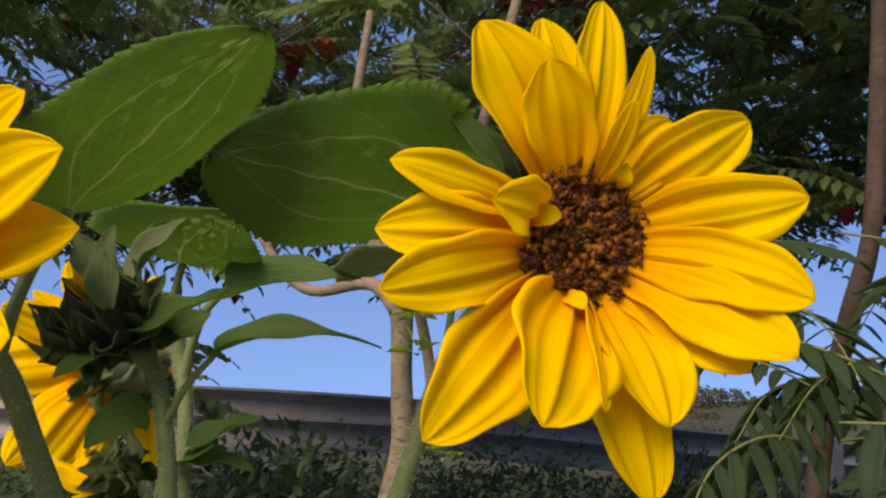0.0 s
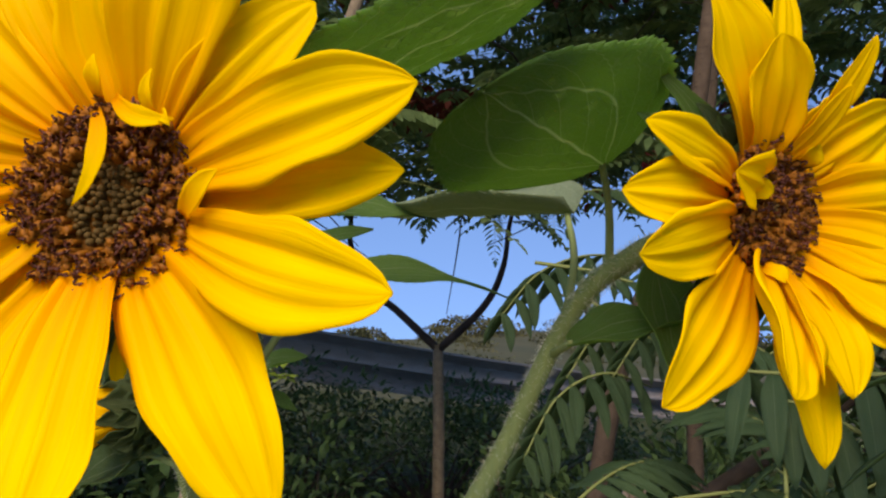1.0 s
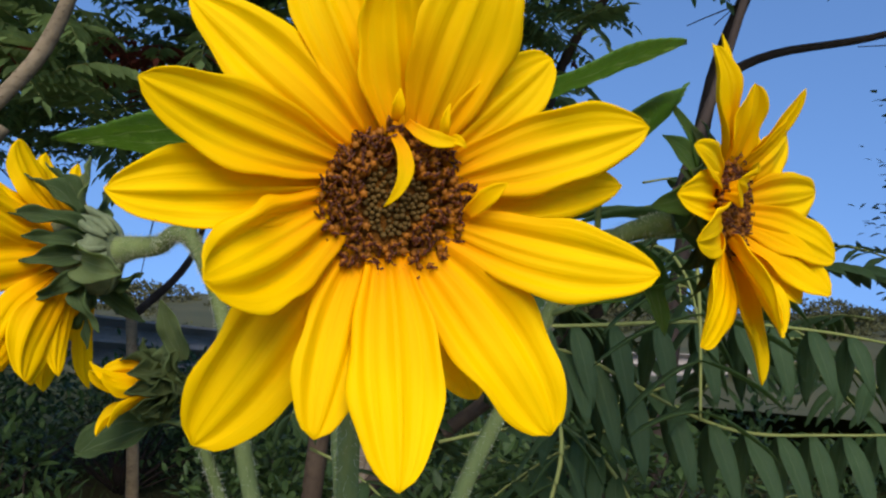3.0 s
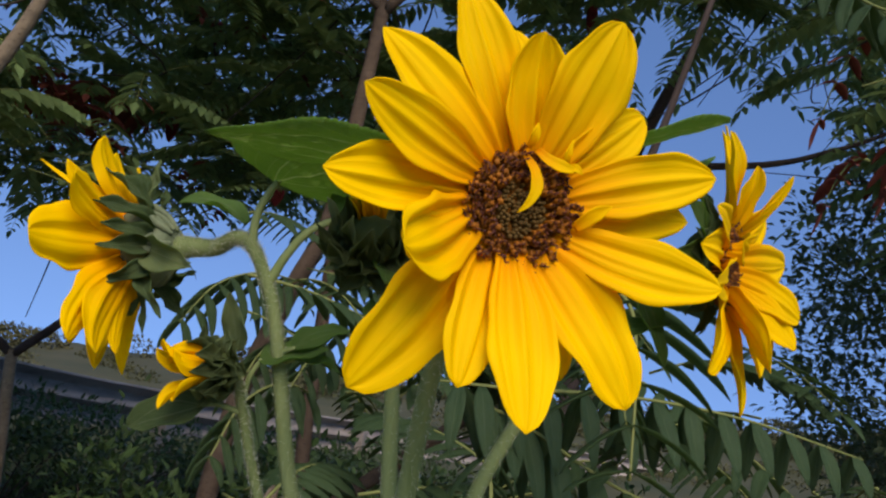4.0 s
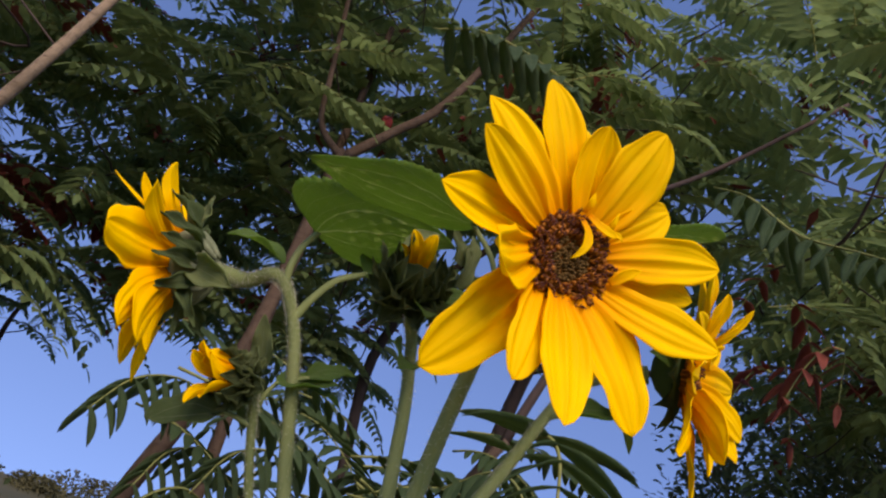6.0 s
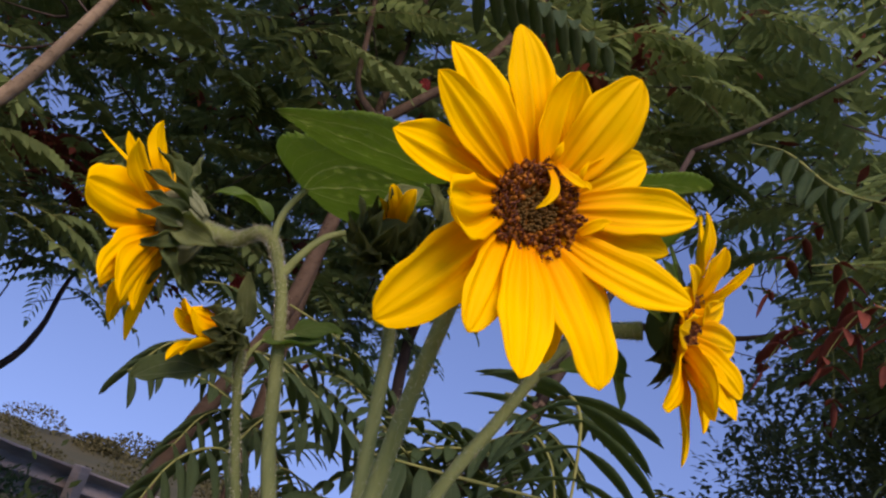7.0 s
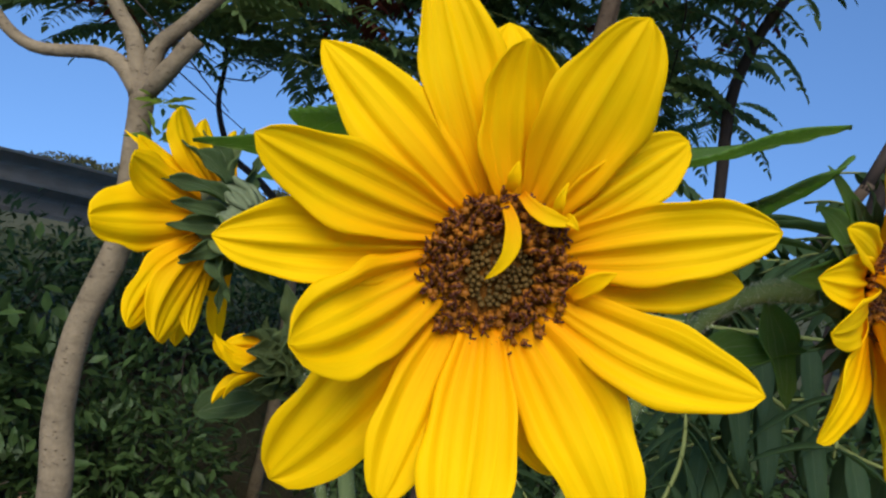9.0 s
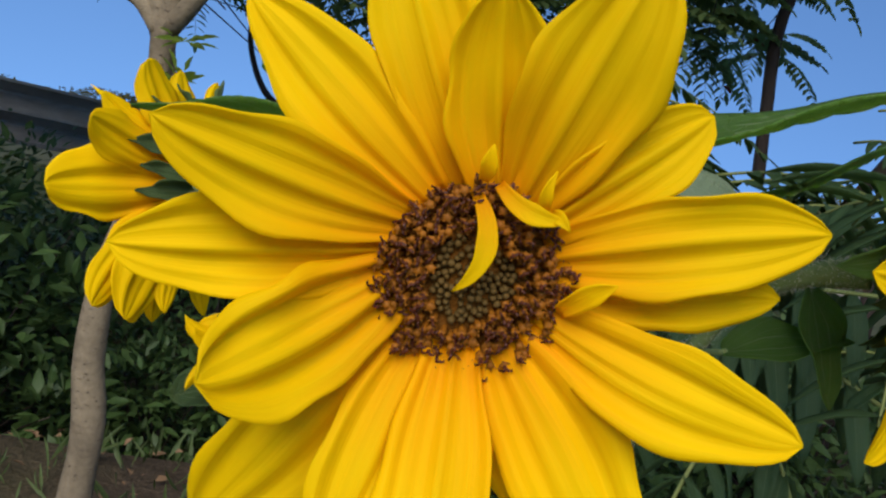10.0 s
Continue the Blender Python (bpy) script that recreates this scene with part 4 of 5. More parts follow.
# ---- ground and distance ----
def build_ground():
    xs = np.concatenate([[-400, -80, -25], np.linspace(-8, 8, 81), [25, 80, 400]])
    ys = np.concatenate([[-400, -60, -15], np.linspace(-4, 12, 81), [25, 80, 600]])
    V, Fc = [], []
    for yv in ys:
        for xv in xs:
            z = ground_z(min(max(xv, -8), 8), min(max(yv, -4), 12))
            z -= 0.04 * max(0.0, math.hypot(xv, yv) - 9)
            z += 0.02 * noise.noise(Vector((xv * 3, yv * 3, 0))) + 0.01 * noise.noise(Vector((xv * 11, yv * 11, 3)))
            V.append((xv, yv, z))
    nx = len(xs)
    for j in range(len(ys) - 1):
        for i in range(nx - 1):
            Fc.append((j * nx + i, j * nx + i + 1, (j + 1) * nx + i + 1, (j + 1) * nx + i))
    ob = mesh_part("ground", V, Fc, M_ground, None)
    tagged(ob, "dark brown soil under the trees, with added unseen pale ground that bounces light", "ground", kind="structure")


def leaf_blades(points, dirs, ups, lengths, widths, fold=0.25):
    """many small pointed leaves with a folded midrib, as one array of verts and faces"""
    P, D, U = np.asarray(points, float), np.asarray(dirs, float), np.asarray(ups, float)
    D = D / np.linalg.norm(D, axis=1, keepdims=True)
    S = np.cross(D, U)
    S /= np.maximum(1e-9, np.linalg.norm(S, axis=1, keepdims=True))
    N = np.cross(S, D)
    L, W = np.asarray(lengths, float)[:, None], np.asarray(widths, float)[:, None]
    a = P
    b = P + D * L * 0.38 + S * W * 0.5 + N * W * fold * 0.5
    c = P + D * L * 0.38 - S * W * 0.5 + N * W * fold * 0.5
    m = P + D * L * 0.40
    d = P + D * L - N * L * 0.08
    e = P + D * L * 0.75 + S * W * 0.30 + N * W * fold * 0.1
    f = P + D * L * 0.75 - S * W * 0.30 + N * W * fold * 0.1
    n = len(P)
    V = np.stack([a, b, c, m, d, e, f], 1).reshape(-1, 3)
    k = (np.arange(n) * 7)[:, None]
    T = np.concatenate([k + np.array([[0, 1, 3]]), k + np.array([[0, 3, 2]]), k + np.array([[1, 5, 3]]), k + np.array([[5, 4, 3]]), k + np.array([[3, 4, 6]]), k + np.array([[3, 6, 2]])], 1).reshape(-1, 3)
    return V, T


def fast_mesh(name, V, T, mat, parent, label="", kind=""):
    o = np.array(root_of(parent).location) if parent else np.zeros(3)
    me = bpy.data.meshes.new(name)
    V = np.asarray(V, np.float32) - o
    T = np.asarray(T, np.int32)
    me.vertices.add(len(V))
    me.vertices.foreach_set("co", V.astype(np.float32).ravel())
    me.loops.add(T.size)
    me.loops.foreach_set("vertex_index", T.ravel())
    me.polygons.add(len(T))
    me.polygons.foreach_set("loop_start", np.arange(0, T.size, 3, dtype=np.int32))
    me.polygons.foreach_set("loop_total", np.full(len(T), 3, np.int32))
    me.materials.append(mat)
    me.update(calc_edges=True)
    me.validate()
    ob = new(name, me)
    if parent:
        ob.parent = parent
    return tagged(ob, label=label, kind=kind)


def frond_leaflets(base, d, up, length, rng, pairs=11, ll=0.09, lw=0.021, droop=0.5):
    """leaflets of one compound leaf that starts at base and runs along d, sagging"""
    d, up = unit(d), unit(up)
    side = unit(np.cross(d, up))
    up = np.cross(side, d)
    P, D, U, L, W, mid = [], [], [], [], [], []
    sag = droop * length
    hang, sweep = rng.uniform(0.05, 0.75), rng.uniform(0.3, 0.6)

    def at(s):
        return base + d * (length * s) + np.array([0, 0, -1]) * sag * s * s
    for i in range(pairs):
        s = 0.18 + 0.8 * i / (pairs - 1)
        p = at(s)
        t = unit(at(s + 0.02) - at(s - 0.02))
        k = math.sin(math.pi * (0.15 + 0.8 * i / (pairs - 1))) ** 0.6
        for sg in (1, -1):
            dd = side * sg + t * (sweep + rng.uniform(-0.1, 0.1)) + np.array([0, 0, -1]) * (hang + rng.uniform(-0.14, 0.14))
            P.append(p), D.append(dd), U.append(up + np.array([rng.uniform(-.14, .14) for _ in range(3)]))
            L.append(ll * k * rng.uniform(0.85, 1.1)), W.append(lw * (0.6 + 0.4 * k) * rng.uniform(0.9, 1.1))
    p = at(1.0)
    P.append(p), D.append(unit(at(1.0) - at(0.95))), U.append(up), L.append(ll * 0.7), W.append(lw * 0.8)
    return P, D, U, L, W, [at(s) for s in np.linspace(0, 1, 6)]


def crown(parent, tips, rng, leaves_per=7, length=(0.30, 0.44), ll=0.096, lw=0.033, mat=None, label="crown of long feathery green leaves", red=0.0):
    """whorls of compound leaves at the branch ends"""
    A = [[], [], [], [], []]
    RV, RF, RN = [], [], 0
    for c in tips:
        for _ in range(leaves_per):
            az = rng.uniform(0, 2 * math.pi)
            d = np.array([math.cos(az), math.sin(az), rng.uniform(-0.15, 0.75)])
            b = np.asarray(c) + np.array([rng.gauss(0, 0.05) for _ in range(3)])
            Ln = rng.uniform(*length)
            r = frond_leaflets(b, d, (0, 0, 1), Ln, rng, rng.randint(9, 12), ll, lw, rng.uniform(0.2, 0.7))
            for q in range(5):
                A[q] += r[q]
            v, f = tube(r[5], (0.0022, 0.0008), 3, 1)
            for ff in f:
                if len(ff) == 4:
                    RF += [(ff[0] + RN, ff[1] + RN, ff[2] + RN), (ff[0] + RN, ff[2] + RN, ff[3] + RN)]
            RV.append(v)
            RN += len(v)
    n = len(A[0])
    pick = np.array([noise.noise(Vector(p) * 2.2) > 0.62 - red or rng.random() < red * 0.05 for p in A[0]])
    if red and pick.any():
        V, T = leaf_blades(*[np.asarray(q)[pick] for q in A])
        fast_mesh("red_leaves", V, T, M_redleaf, parent, "patches of leaves turned dark red", "stuff")
        A = [np.asarray(q)[~pick] for q in A]
    V, T = leaf_blades(*A)
    fast_mesh("crown", V, T, mat or M_sumac, parent, label, "stuff")
    fast_mesh("leaf_stalk", np.vstack(RV), RF, M_rachis, parent, "thin leaf stalks", "stuff")


def limb(parent, pts, radii, mat=None, name="limb", sides=9, lump=0.12, label=""):
    V, Fc = tube(pts, radii, sides, 5, lump)
    return mesh_part(name, V, Fc, mat or M_bark, parent, label)


def fruit_cones(parent, places, rng):
    for p in places:
        p = np.asarray(p) + np.array([rng.gauss(0, .03), rng.gauss(0, .03), -0.02])
        h, r = rng.uniform(0.09, 0.16), rng.uniform(0.015, 0.026)
        V, T = [], []
        n = 130
        P = []
        for i in range(n):
            s = (i + .5) / n
            a = i * 2.4
            rr = r * math.sin(math.pi * min(1, 0.15 + s * 0.85)) ** 0.7
            P.append(np.array(p) + [rr * math.cos(a), rr * math.sin(a), -h * s])
        oct_v = np.array([(1, 0, 0), (-1, 0, 0), (0, 1, 0), (0, -1, 0), (0, 0, 1), (0, 0, -1)], float)
        oct_f = [(0, 2, 4), (2, 1, 4), (1, 3, 4), (3, 0, 4), (2, 0, 5), (1, 2, 5), (3, 1, 5), (0, 3, 5)]
        for q in P:
            k = len(V) * 6
            V.append(q + oct_v * rng.uniform(0.006, 0.0095))
            T += [(a + k, b + k, c + k) for a, b, c in oct_f]
        fast_mesh("fruit_cluster", np.vstack(V), T, M_red, parent, "dark red fuzzy fruit cluster")


def polar(az, el, dist, eye=(0.0, 0.1, 1.38)):
    a, e = radians(az), radians(el)
    return np.array(eye) + dist * np.array([math.sin(a) * math.cos(e), math.cos(a) * math.cos(e), math.sin(e)])


def tips_in(rng, n, az, el, dist):
    return [polar(rng.uniform(*az), rng.uniform(*el), rng.uniform(*dist)) for _ in range(n)]


def twigs(parent, start, tips, rng, r=0.0042, mat=None):
    V, Fc, k = [], [], 0
    for i, c in enumerate(tips):
        s = np.asarray(min(start, key=lambda q: np.linalg.norm(np.asarray(q) - c))) + np.array([rng.gauss(0, .25), rng.gauss(0, .25), rng.gauss(0, .2)])
        if i % 7 and i % 3:
            continue
        if i % 7:
            s = c + (s - c) * rng.uniform(0.2, 0.4) + np.array([rng.gauss(0, .12), rng.gauss(0, .12), rng.gauss(-0.05, .1)])
        m = (s + c) / 2 + np.array([rng.gauss(0, .09), rng.gauss(0, .09), rng.uniform(-.12, .05)])
        v, f = tube([s, m, c], (r * 0.5, r, r * 0.4), 5, 4)
        V.append(v)
        Fc += [tuple(i + k for i in ff) for ff in f]
        k += len(v)
    mesh_part("branch", np.vstack(V), Fc, mat or M_barkdark, parent, "thin dark branches", kind="stuff")


def trees():
    rng = random.Random(5)
    # pale tree with a bent trunk and a broken stub
    t = thing("sumac_tree", (-0.38, 2.0, ground_z(-.38, 2)), "sumac tree with a bent pale bark trunk and forked limbs", "tree", "sumac trees")
    limb(t, [(-0.40, 2.0, 0.42), (-0.385, 2.0, 0.68), (-0.405, 2.01, 0.87), (-0.400, 2.02, 1.03), (-0.35, 2.0, 1.225), (-0.352, 2.0, 1.38), (-0.355, 2.0, 1.56)], (0.040, 0.036, 0.033, 0.031, 0.026, 0.023, 0.027), name="trunk", sides=14, lump=0.22)
    a = limb(t, [(-0.355, 2.0, 1.53), (-0.44, 2.03, 1.60), (-0.60, 2.08, 1.59), (-0.70, 2.1, 1.66), (-0.85, 2.2, 1.85)], (0.022, 0.015, 0.013, 0.012, 0.01))
    limb(t, [(-0.36, 2.0, 1.53), (-0.395, 2.03, 1.64), (-0.465, 2.06, 1.74), (-0.52, 2.1, 1.95), (-0.5, 2.15, 2.3)], (0.024, 0.018, 0.016, 0.014, 0.01))
    limb(t, [(-0.35, 2.0, 1.53), (-0.345, 2.01, 1.63), (-0.29, 1.99, 1.70), (-0.20, 1.95, 1.82), (-0.135, 1.9, 2.0), (-0.05, 1.88, 2.3)], (0.024, 0.018, 0.016, 0.016, 0.013, 0.01))
    limb(t, [(-0.345, 1.99, 1.54), (-0.30, 1.975, 1.61), (-0.268, 1.97, 1.665)], (0.02, 0.016, 0.021), name="broken_stub", lump=0.4, label="short broken red-brown stub")
    limb(t, [(-0.36, 2.03, 1.62), (-0.392, 2.20, 1.60), (-0.401, 2.31, 1.557), (-0.378, 2.345, 1.40), (-0.365, 2.35, 1.27), (-0.370, 2.35, 1.205)], (0.012, 0.013, 0.014, 0.015, 0.013, 0.004), name="dead_branch", label="slim pale dead branch hanging behind the trunk")
    # fresh shoots on the trunk
    for q in ((-0.305, 1.931, 1.521), (-0.303, 1.94, 1.445), (-0.312, 1.961, 1.245), (-0.238, 1.972, 1.235)):
        q = np.array(q)
        n = 16
        D = [np.array([rng.gauss(0, 1), rng.gauss(0, 1), rng.uniform(-0.2, 0.7)]) for _ in range(n)]
        V, T = leaf_blades([q + unit(d) * rng.uniform(0.0, 0.03) for d in D], D, [(rng.gauss(0, .4), rng.gauss(0, .4), 1)] * n, [rng.uniform(0.025, 0.05) for _ in D], [rng.uniform(0.012, 0.022) for _ in D])
        fast_mesh("sprig", V, T, M_sprig, t, "bright yellow-green young shoot")
    tips = tips_in(rng, 130, (-46, 0), (9, 30), (2.8, 5.2)) + tips_in(rng, 34, (-46, -18), (11, 27), (3.0, 5.2)) + tips_in(rng, 5, (-31, -25), (-1, 2.5), (3.0, 3.5))
    twigs(t, [(-0.85, 2.2, 1.85), (-0.5, 2.15, 2.3), (-0.05, 1.88, 2.3)], tips, rng)
    crown(t, tips, rng, 7, red=0.14)
    fruit_cones(t, tips[::10], rng)

    # slim tree with a V fork near the rail
    t = thing("sumac_tree", (0.13, 4.75, ground_z(.13, 4.75)), "slim young sumac with a V-shaped fork near the guard rail", "tree", "sumac trees")
    limb(t, [(0.11, 4.76, ground_z(.11, 4.76) - 0.05), (0.135, 4.76, 0.25), (0.115, 4.76, 0.70), (0.075, 4.77, 1.225)], (0.036, 0.033, 0.031, 0.027), name="trunk")
    limb(t, [(0.078, 4.77, 1.20), (-0.155, 4.77, 1.39), (-0.32, 4.83, 1.50), (-0.43, 4.85, 1.735), (-0.44, 4.87, 2.01), (-0.57, 4.96, 2.40)], (0.022, 0.02, 0.017, 0.014, 0.011, 0.006), M_barkdark)
    limb(t, [(0.078, 4.77, 1.20), (0.29, 4.63, 1.435), (0.376, 4.63, 1.645), (0.40, 4.63, 1.90), (0.50, 4.68, 2.29)], (0.022, 0.019, 0.015, 0.011, 0.006), M_barkdark)
    tips = tips_in(rng, 26, (-14, 10), (6.5, 12), (3.9, 5))
    twigs(t, [(-0.43, 4.85, 1.73), (0.376, 4.63, 1.645)], tips, rng)
    crown(t, tips, rng, 6, ll=0.08)

    # tall leaning tree behind the flowers
    t = thing("sumac_tree", (0.54, 2.76, ground_z(.54, 2.76)), "tall sumac tree with a slim leaning brown trunk", "tree", "sumac trees")
    limb(t, [(0.54, 2.76, 0.38), (0.572, 2.679, 1.105), (0.628, 2.539, 1.483), (0.684, 2.427, 1.735), (0.705, 2.399, 1.973), (0.733, 2.385, 2.421)], (0.033, 0.029, 0.026, 0.024, 0.022, 0.019), M_barkmid, name="trunk", sides=12)
    limb(t, [(0.733, 2.385, 2.393), (0.824, 2.301, 2.519), (0.936, 2.217, 2.687), (1.146, 2.217, 3.219)], (0.018, 0.015, 0.014, 0.011), M_barkmid)
    limb(t, [(0.733, 2.385, 2.393), (0.642, 2.413, 2.477), (0.614, 2.427, 2.659), (0.558, 2.497, 3.219)], (0.014, 0.010, 0.009, 0.007), M_barkmid)
    limb(t, [(0.60, 2.74, 0.40), (0.82, 2.70, 0.80), (0.817, 2.679, 1.189), (0.796, 2.637, 1.833), (0.866, 2.777, 2.519), (0.922, 2.847, 3.219)], (0.026, 0.024, 0.022, 0.02, 0.017, 0.012), M_barkmid, name="second_stem")
    tips = tips_in(rng, 88, (-6, 27), (9.5, 22), (3.2, 5.4)) + tips_in(rng, 96, (-8, 34), (22, 50), (2.6, 4.8)) + tips_in(rng, 18, (27, 42), (25, 33), (2.6, 4.2)) + tips_in(rng, 44, (-6, 20), (22, 40), (3.2, 5.5))
    twigs(t, [(1.146, 2.217, 3.2), (0.56, 2.5, 3.2), (0.92, 2.85, 3.2)], tips, rng)
    crown(t, tips, rng, 7, red=0.14)
    fruit_cones(t, tips[::10], rng)

    # broken stump with a low side branch
    t = thing("tree_stump", (0.40, 1.93, ground_z(.40, 1.93)), "splintered pale stump of a broken tree with a low slanting branch", "tree stump")
    limb(t, [(0.39, 1.95, 0.40), (0.415, 1.92, 0.72), (0.435, 1.91, 0.90), (0.462, 1.91, 0.985)], (0.034, 0.030, 0.028, 0.024), M_deadwood, name="trunk", lump=0.3)
    for q in ((0.505, 1.912, 1.132), (0.474, 1.90, 1.085), (0.536, 1.90, 1.098), (0.49, 1.93, 1.06)):
        w = np.array(q) - (0.458, 1.91, 0.965)
        limb(t, [(0.458, 1.91, 0.965), np.array((0.458, 1.91, 0.965)) + w * 0.45 + (0, 0.004, 0.012), q], (0.017, 0.014, 0.002), M_deadwood, name="splinter", sides=5, lump=0.5)
    limb(t, [(0.445, 1.915, 0.94), (0.505, 1.905, 0.992), (0.59, 1.89, 1.05), (0.80, 1.78, 1.25), (0.93, 1.68, 1.41), (1.02, 1.60, 1.63)], (0.022, 0.019, 0.017, 0.015, 0.013, 0.012), M_barkmid, name="low_branch")
    limb(t, [(1.015, 1.604, 1.615), (1.10, 1.55, 1.95), (1.18, 1.5, 2.33)], (0.012, 0.009, 0.0065), M_barkdark, name="upper_branch")

    # tree on the far side with long limbs
    t = thing("sumac_tree", (2.0, 3.0, ground_z(2, 3)), "dark-limbed sumac tree standing against the sky", "tree", "sumac trees")
    limb(t, [(1.95, 3.05, 0.4), (2.05, 3.05, 1.4), (2.12, 3.05, 1.95), (2.22, 3.05, 2.4), (2.4, 2.95, 2.95)], (0.04, 0.036, 0.032, 0.03, 0.022), M_barkdark, name="trunk")
    limb(t, [(2.19, 3.05, 2.3), (2.4, 2.95, 2.42), (2.75, 2.8, 2.5), (3.0, 2.7, 2.6), (3.35, 2.6, 2.8), (3.7, 2.5, 3.2)], (0.022, 0.018, 0.015, 0.012, 0.009, 0.004), M_barkdark)
    limb(t, [(1.65, 3.35, 1.5), (1.62, 3.35, 1.75), (1.6, 3.36, 2.13), (1.74, 3.35, 2.52), (2.0, 3.2, 2.9)], (0.026, 0.024, 0.024, 0.02, 0.015), M_barkdark, name="second_stem")
    tips = tips_in(rng, 54, (36, 70), (26, 50), (2.9, 5.2))
    tips += tips_in(rng, 30, (46, 68), (23, 30), (3.2, 5.2)) + tips_in(rng, 34, (54, 68), (15, 24), (3.2, 5.2))
    twigs(t, [(2.4, 2.95, 2.95), (3.0, 2.7, 2.6), (2.0, 3.2, 2.9)], tips, rng)
    crown(t, tips, rng, 5, (0.38, 0.55), 0.12, 0.036, M_sumac, red=0.08)
    limb(t, [(1.18, 1.5, 2.33), (1.31, 1.42, 2.46), (1.5, 1.22, 2.71)], (0.0065, 0.006, 0.005), M_barkdark)
    tips = tips_in(rng, 8, (47, 68), (22, 42), (1.9, 2.7))
    twigs(t, [(1.5, 1.22, 2.71), (1.31, 1.42, 2.46)], tips, rng)
    crown(t, tips, rng, 5, (0.35, 0.5), 0.10, 0.030, M_sumac)


def leafy_mass(name, label, category, centre, radius, count, size, rng, mat, flat=0.7, origin=None, droop=0.3, nc=0, spread=0.16, wide=0.42):
    """a bush: uneven clumps of single leaves on hidden twigs"""
    centre, radius = np.asarray(centre, float), np.asarray(radius, float)
    t = thing(name, origin or (centre[0], centre[1], ground_z(centre[0], centre[1])), label, category, "bushes")
    nc = nc or max(8, count // 60)
    cl = []
    while len(cl) < nc:
        p = np.array([rng.uniform(-1, 1) for _ in range(3)])
        if np.linalg.norm(p) < 1:
            cl.append(centre + p * radius)
    P, D, U, L, W = [], [], [], [], []
    for _ in range(count):
        c = cl[rng.randrange(nc)]
        o = np.array([rng.gauss(0, 1) for _ in range(3)])
        p = c + o * radius * spread
        p[2] = max(p[2], ground_z(p[0], p[1]) + 0.02)
        P.append(p)
        D.append(unit(o) + np.array([rng.gauss(0, .5), rng.gauss(0, .5), rng.uniform(-droop, 0.5)]))
        U.append((rng.gauss(0, .4), rng.gauss(0, .4), 1))
        k = size * rng.uniform(0.7, 1.3)
        L.append(k)
        W.append(k * wide)
    V, T = leaf_blades(P, D, U, L, W)
    fast_mesh("foliage", V, T, mat, t, "", "stuff")
    V, Fc, k = [], [], 0
    g = np.array([centre[0], centre[1], ground_z(centre[0], centre[1]) - 0.02])
    for c in cl[:40]:
        v, f = tube([g, (g + c) / 2 + np.array([rng.gauss(0, .04), rng.gauss(0, .04), 0.03]), c], (0.008, 0.005, 0.002), 4, 3)
        V.append(v)
        Fc += [tuple(i + k for i in ff) for ff in f]
        k += len(v)
    mesh_part("twig", np.vstack(V), Fc, M_barkdark, t, kind="stuff")


def bushes():
    rng = random.Random(8)
    for c, r, n, s in (((-1.15, 3.35, 0.45), (0.55, 0.45, 0.62), 4200, 0.075), ((-0.45, 3.75, 0.15), (0.42, 0.4, 0.62), 3400, 0.06), ((0.55, 3.75, 0.35), (0.36, 0.45, 0.62), 3400, 0.055),
                       ((1.2, 3.6, 0.55), (0.55, 0.5, 0.45), 2800, 0.06), ((2.0, 3.9, 0.5), (0.6, 0.5, 0.45), 2600, 0.06), ((-1.9, 3.6, 0.65), (0.6, 0.4, 0.5), 3000, 0.07),
                       ((3.0, 3.6, 0.55), (0.7, 0.6, 0.5), 2600, 0.06), ((0.9, 2.6, 0.65), (0.45, 0.4, 0.25), 1800, 0.06), ((1.6, 2.6, 0.7), (0.5, 0.4, 0.3), 2000, 0.06), ((0.1, 5.35, 0.60), (0.7, 0.4, 0.38), 2600, 0.05),
                       ((-2.5, 3.7, 0.75), (0.6, 0.35, 0.35), 2400, 0.055), ((-1.4, 4.4, 0.75), (0.6, 0.35, 0.36), 2600, 0.05), ((-0.6, 4.9, 0.68), (0.6, 0.35, 0.36), 2600, 0.05), ((0.7, 5.9, 0.68), (0.7, 0.35, 0.26), 2400, 0.05),
                       ((2.0, 6.7, 0.6), (0.8, 0.4, 0.26), 2400, 0.055), ((3.6, 7.8, 0.55), (0.9, 0.4, 0.24), 2000, 0.06)):
        leafy_mass("bush", "dense dark green leafy bush below the guard rail", "bush", c, r, n, s, rng, M_bush)
    t = leafy_mass("small_leaved_tree", "dark tree with small oval leaves against the sky", "tree", polar(64, 7, 5.2), (1.45, 1.45, 1.45), 47000, 0.048, rng, M_smallleaf, nc=430, spread=0.075, wide=0.55)


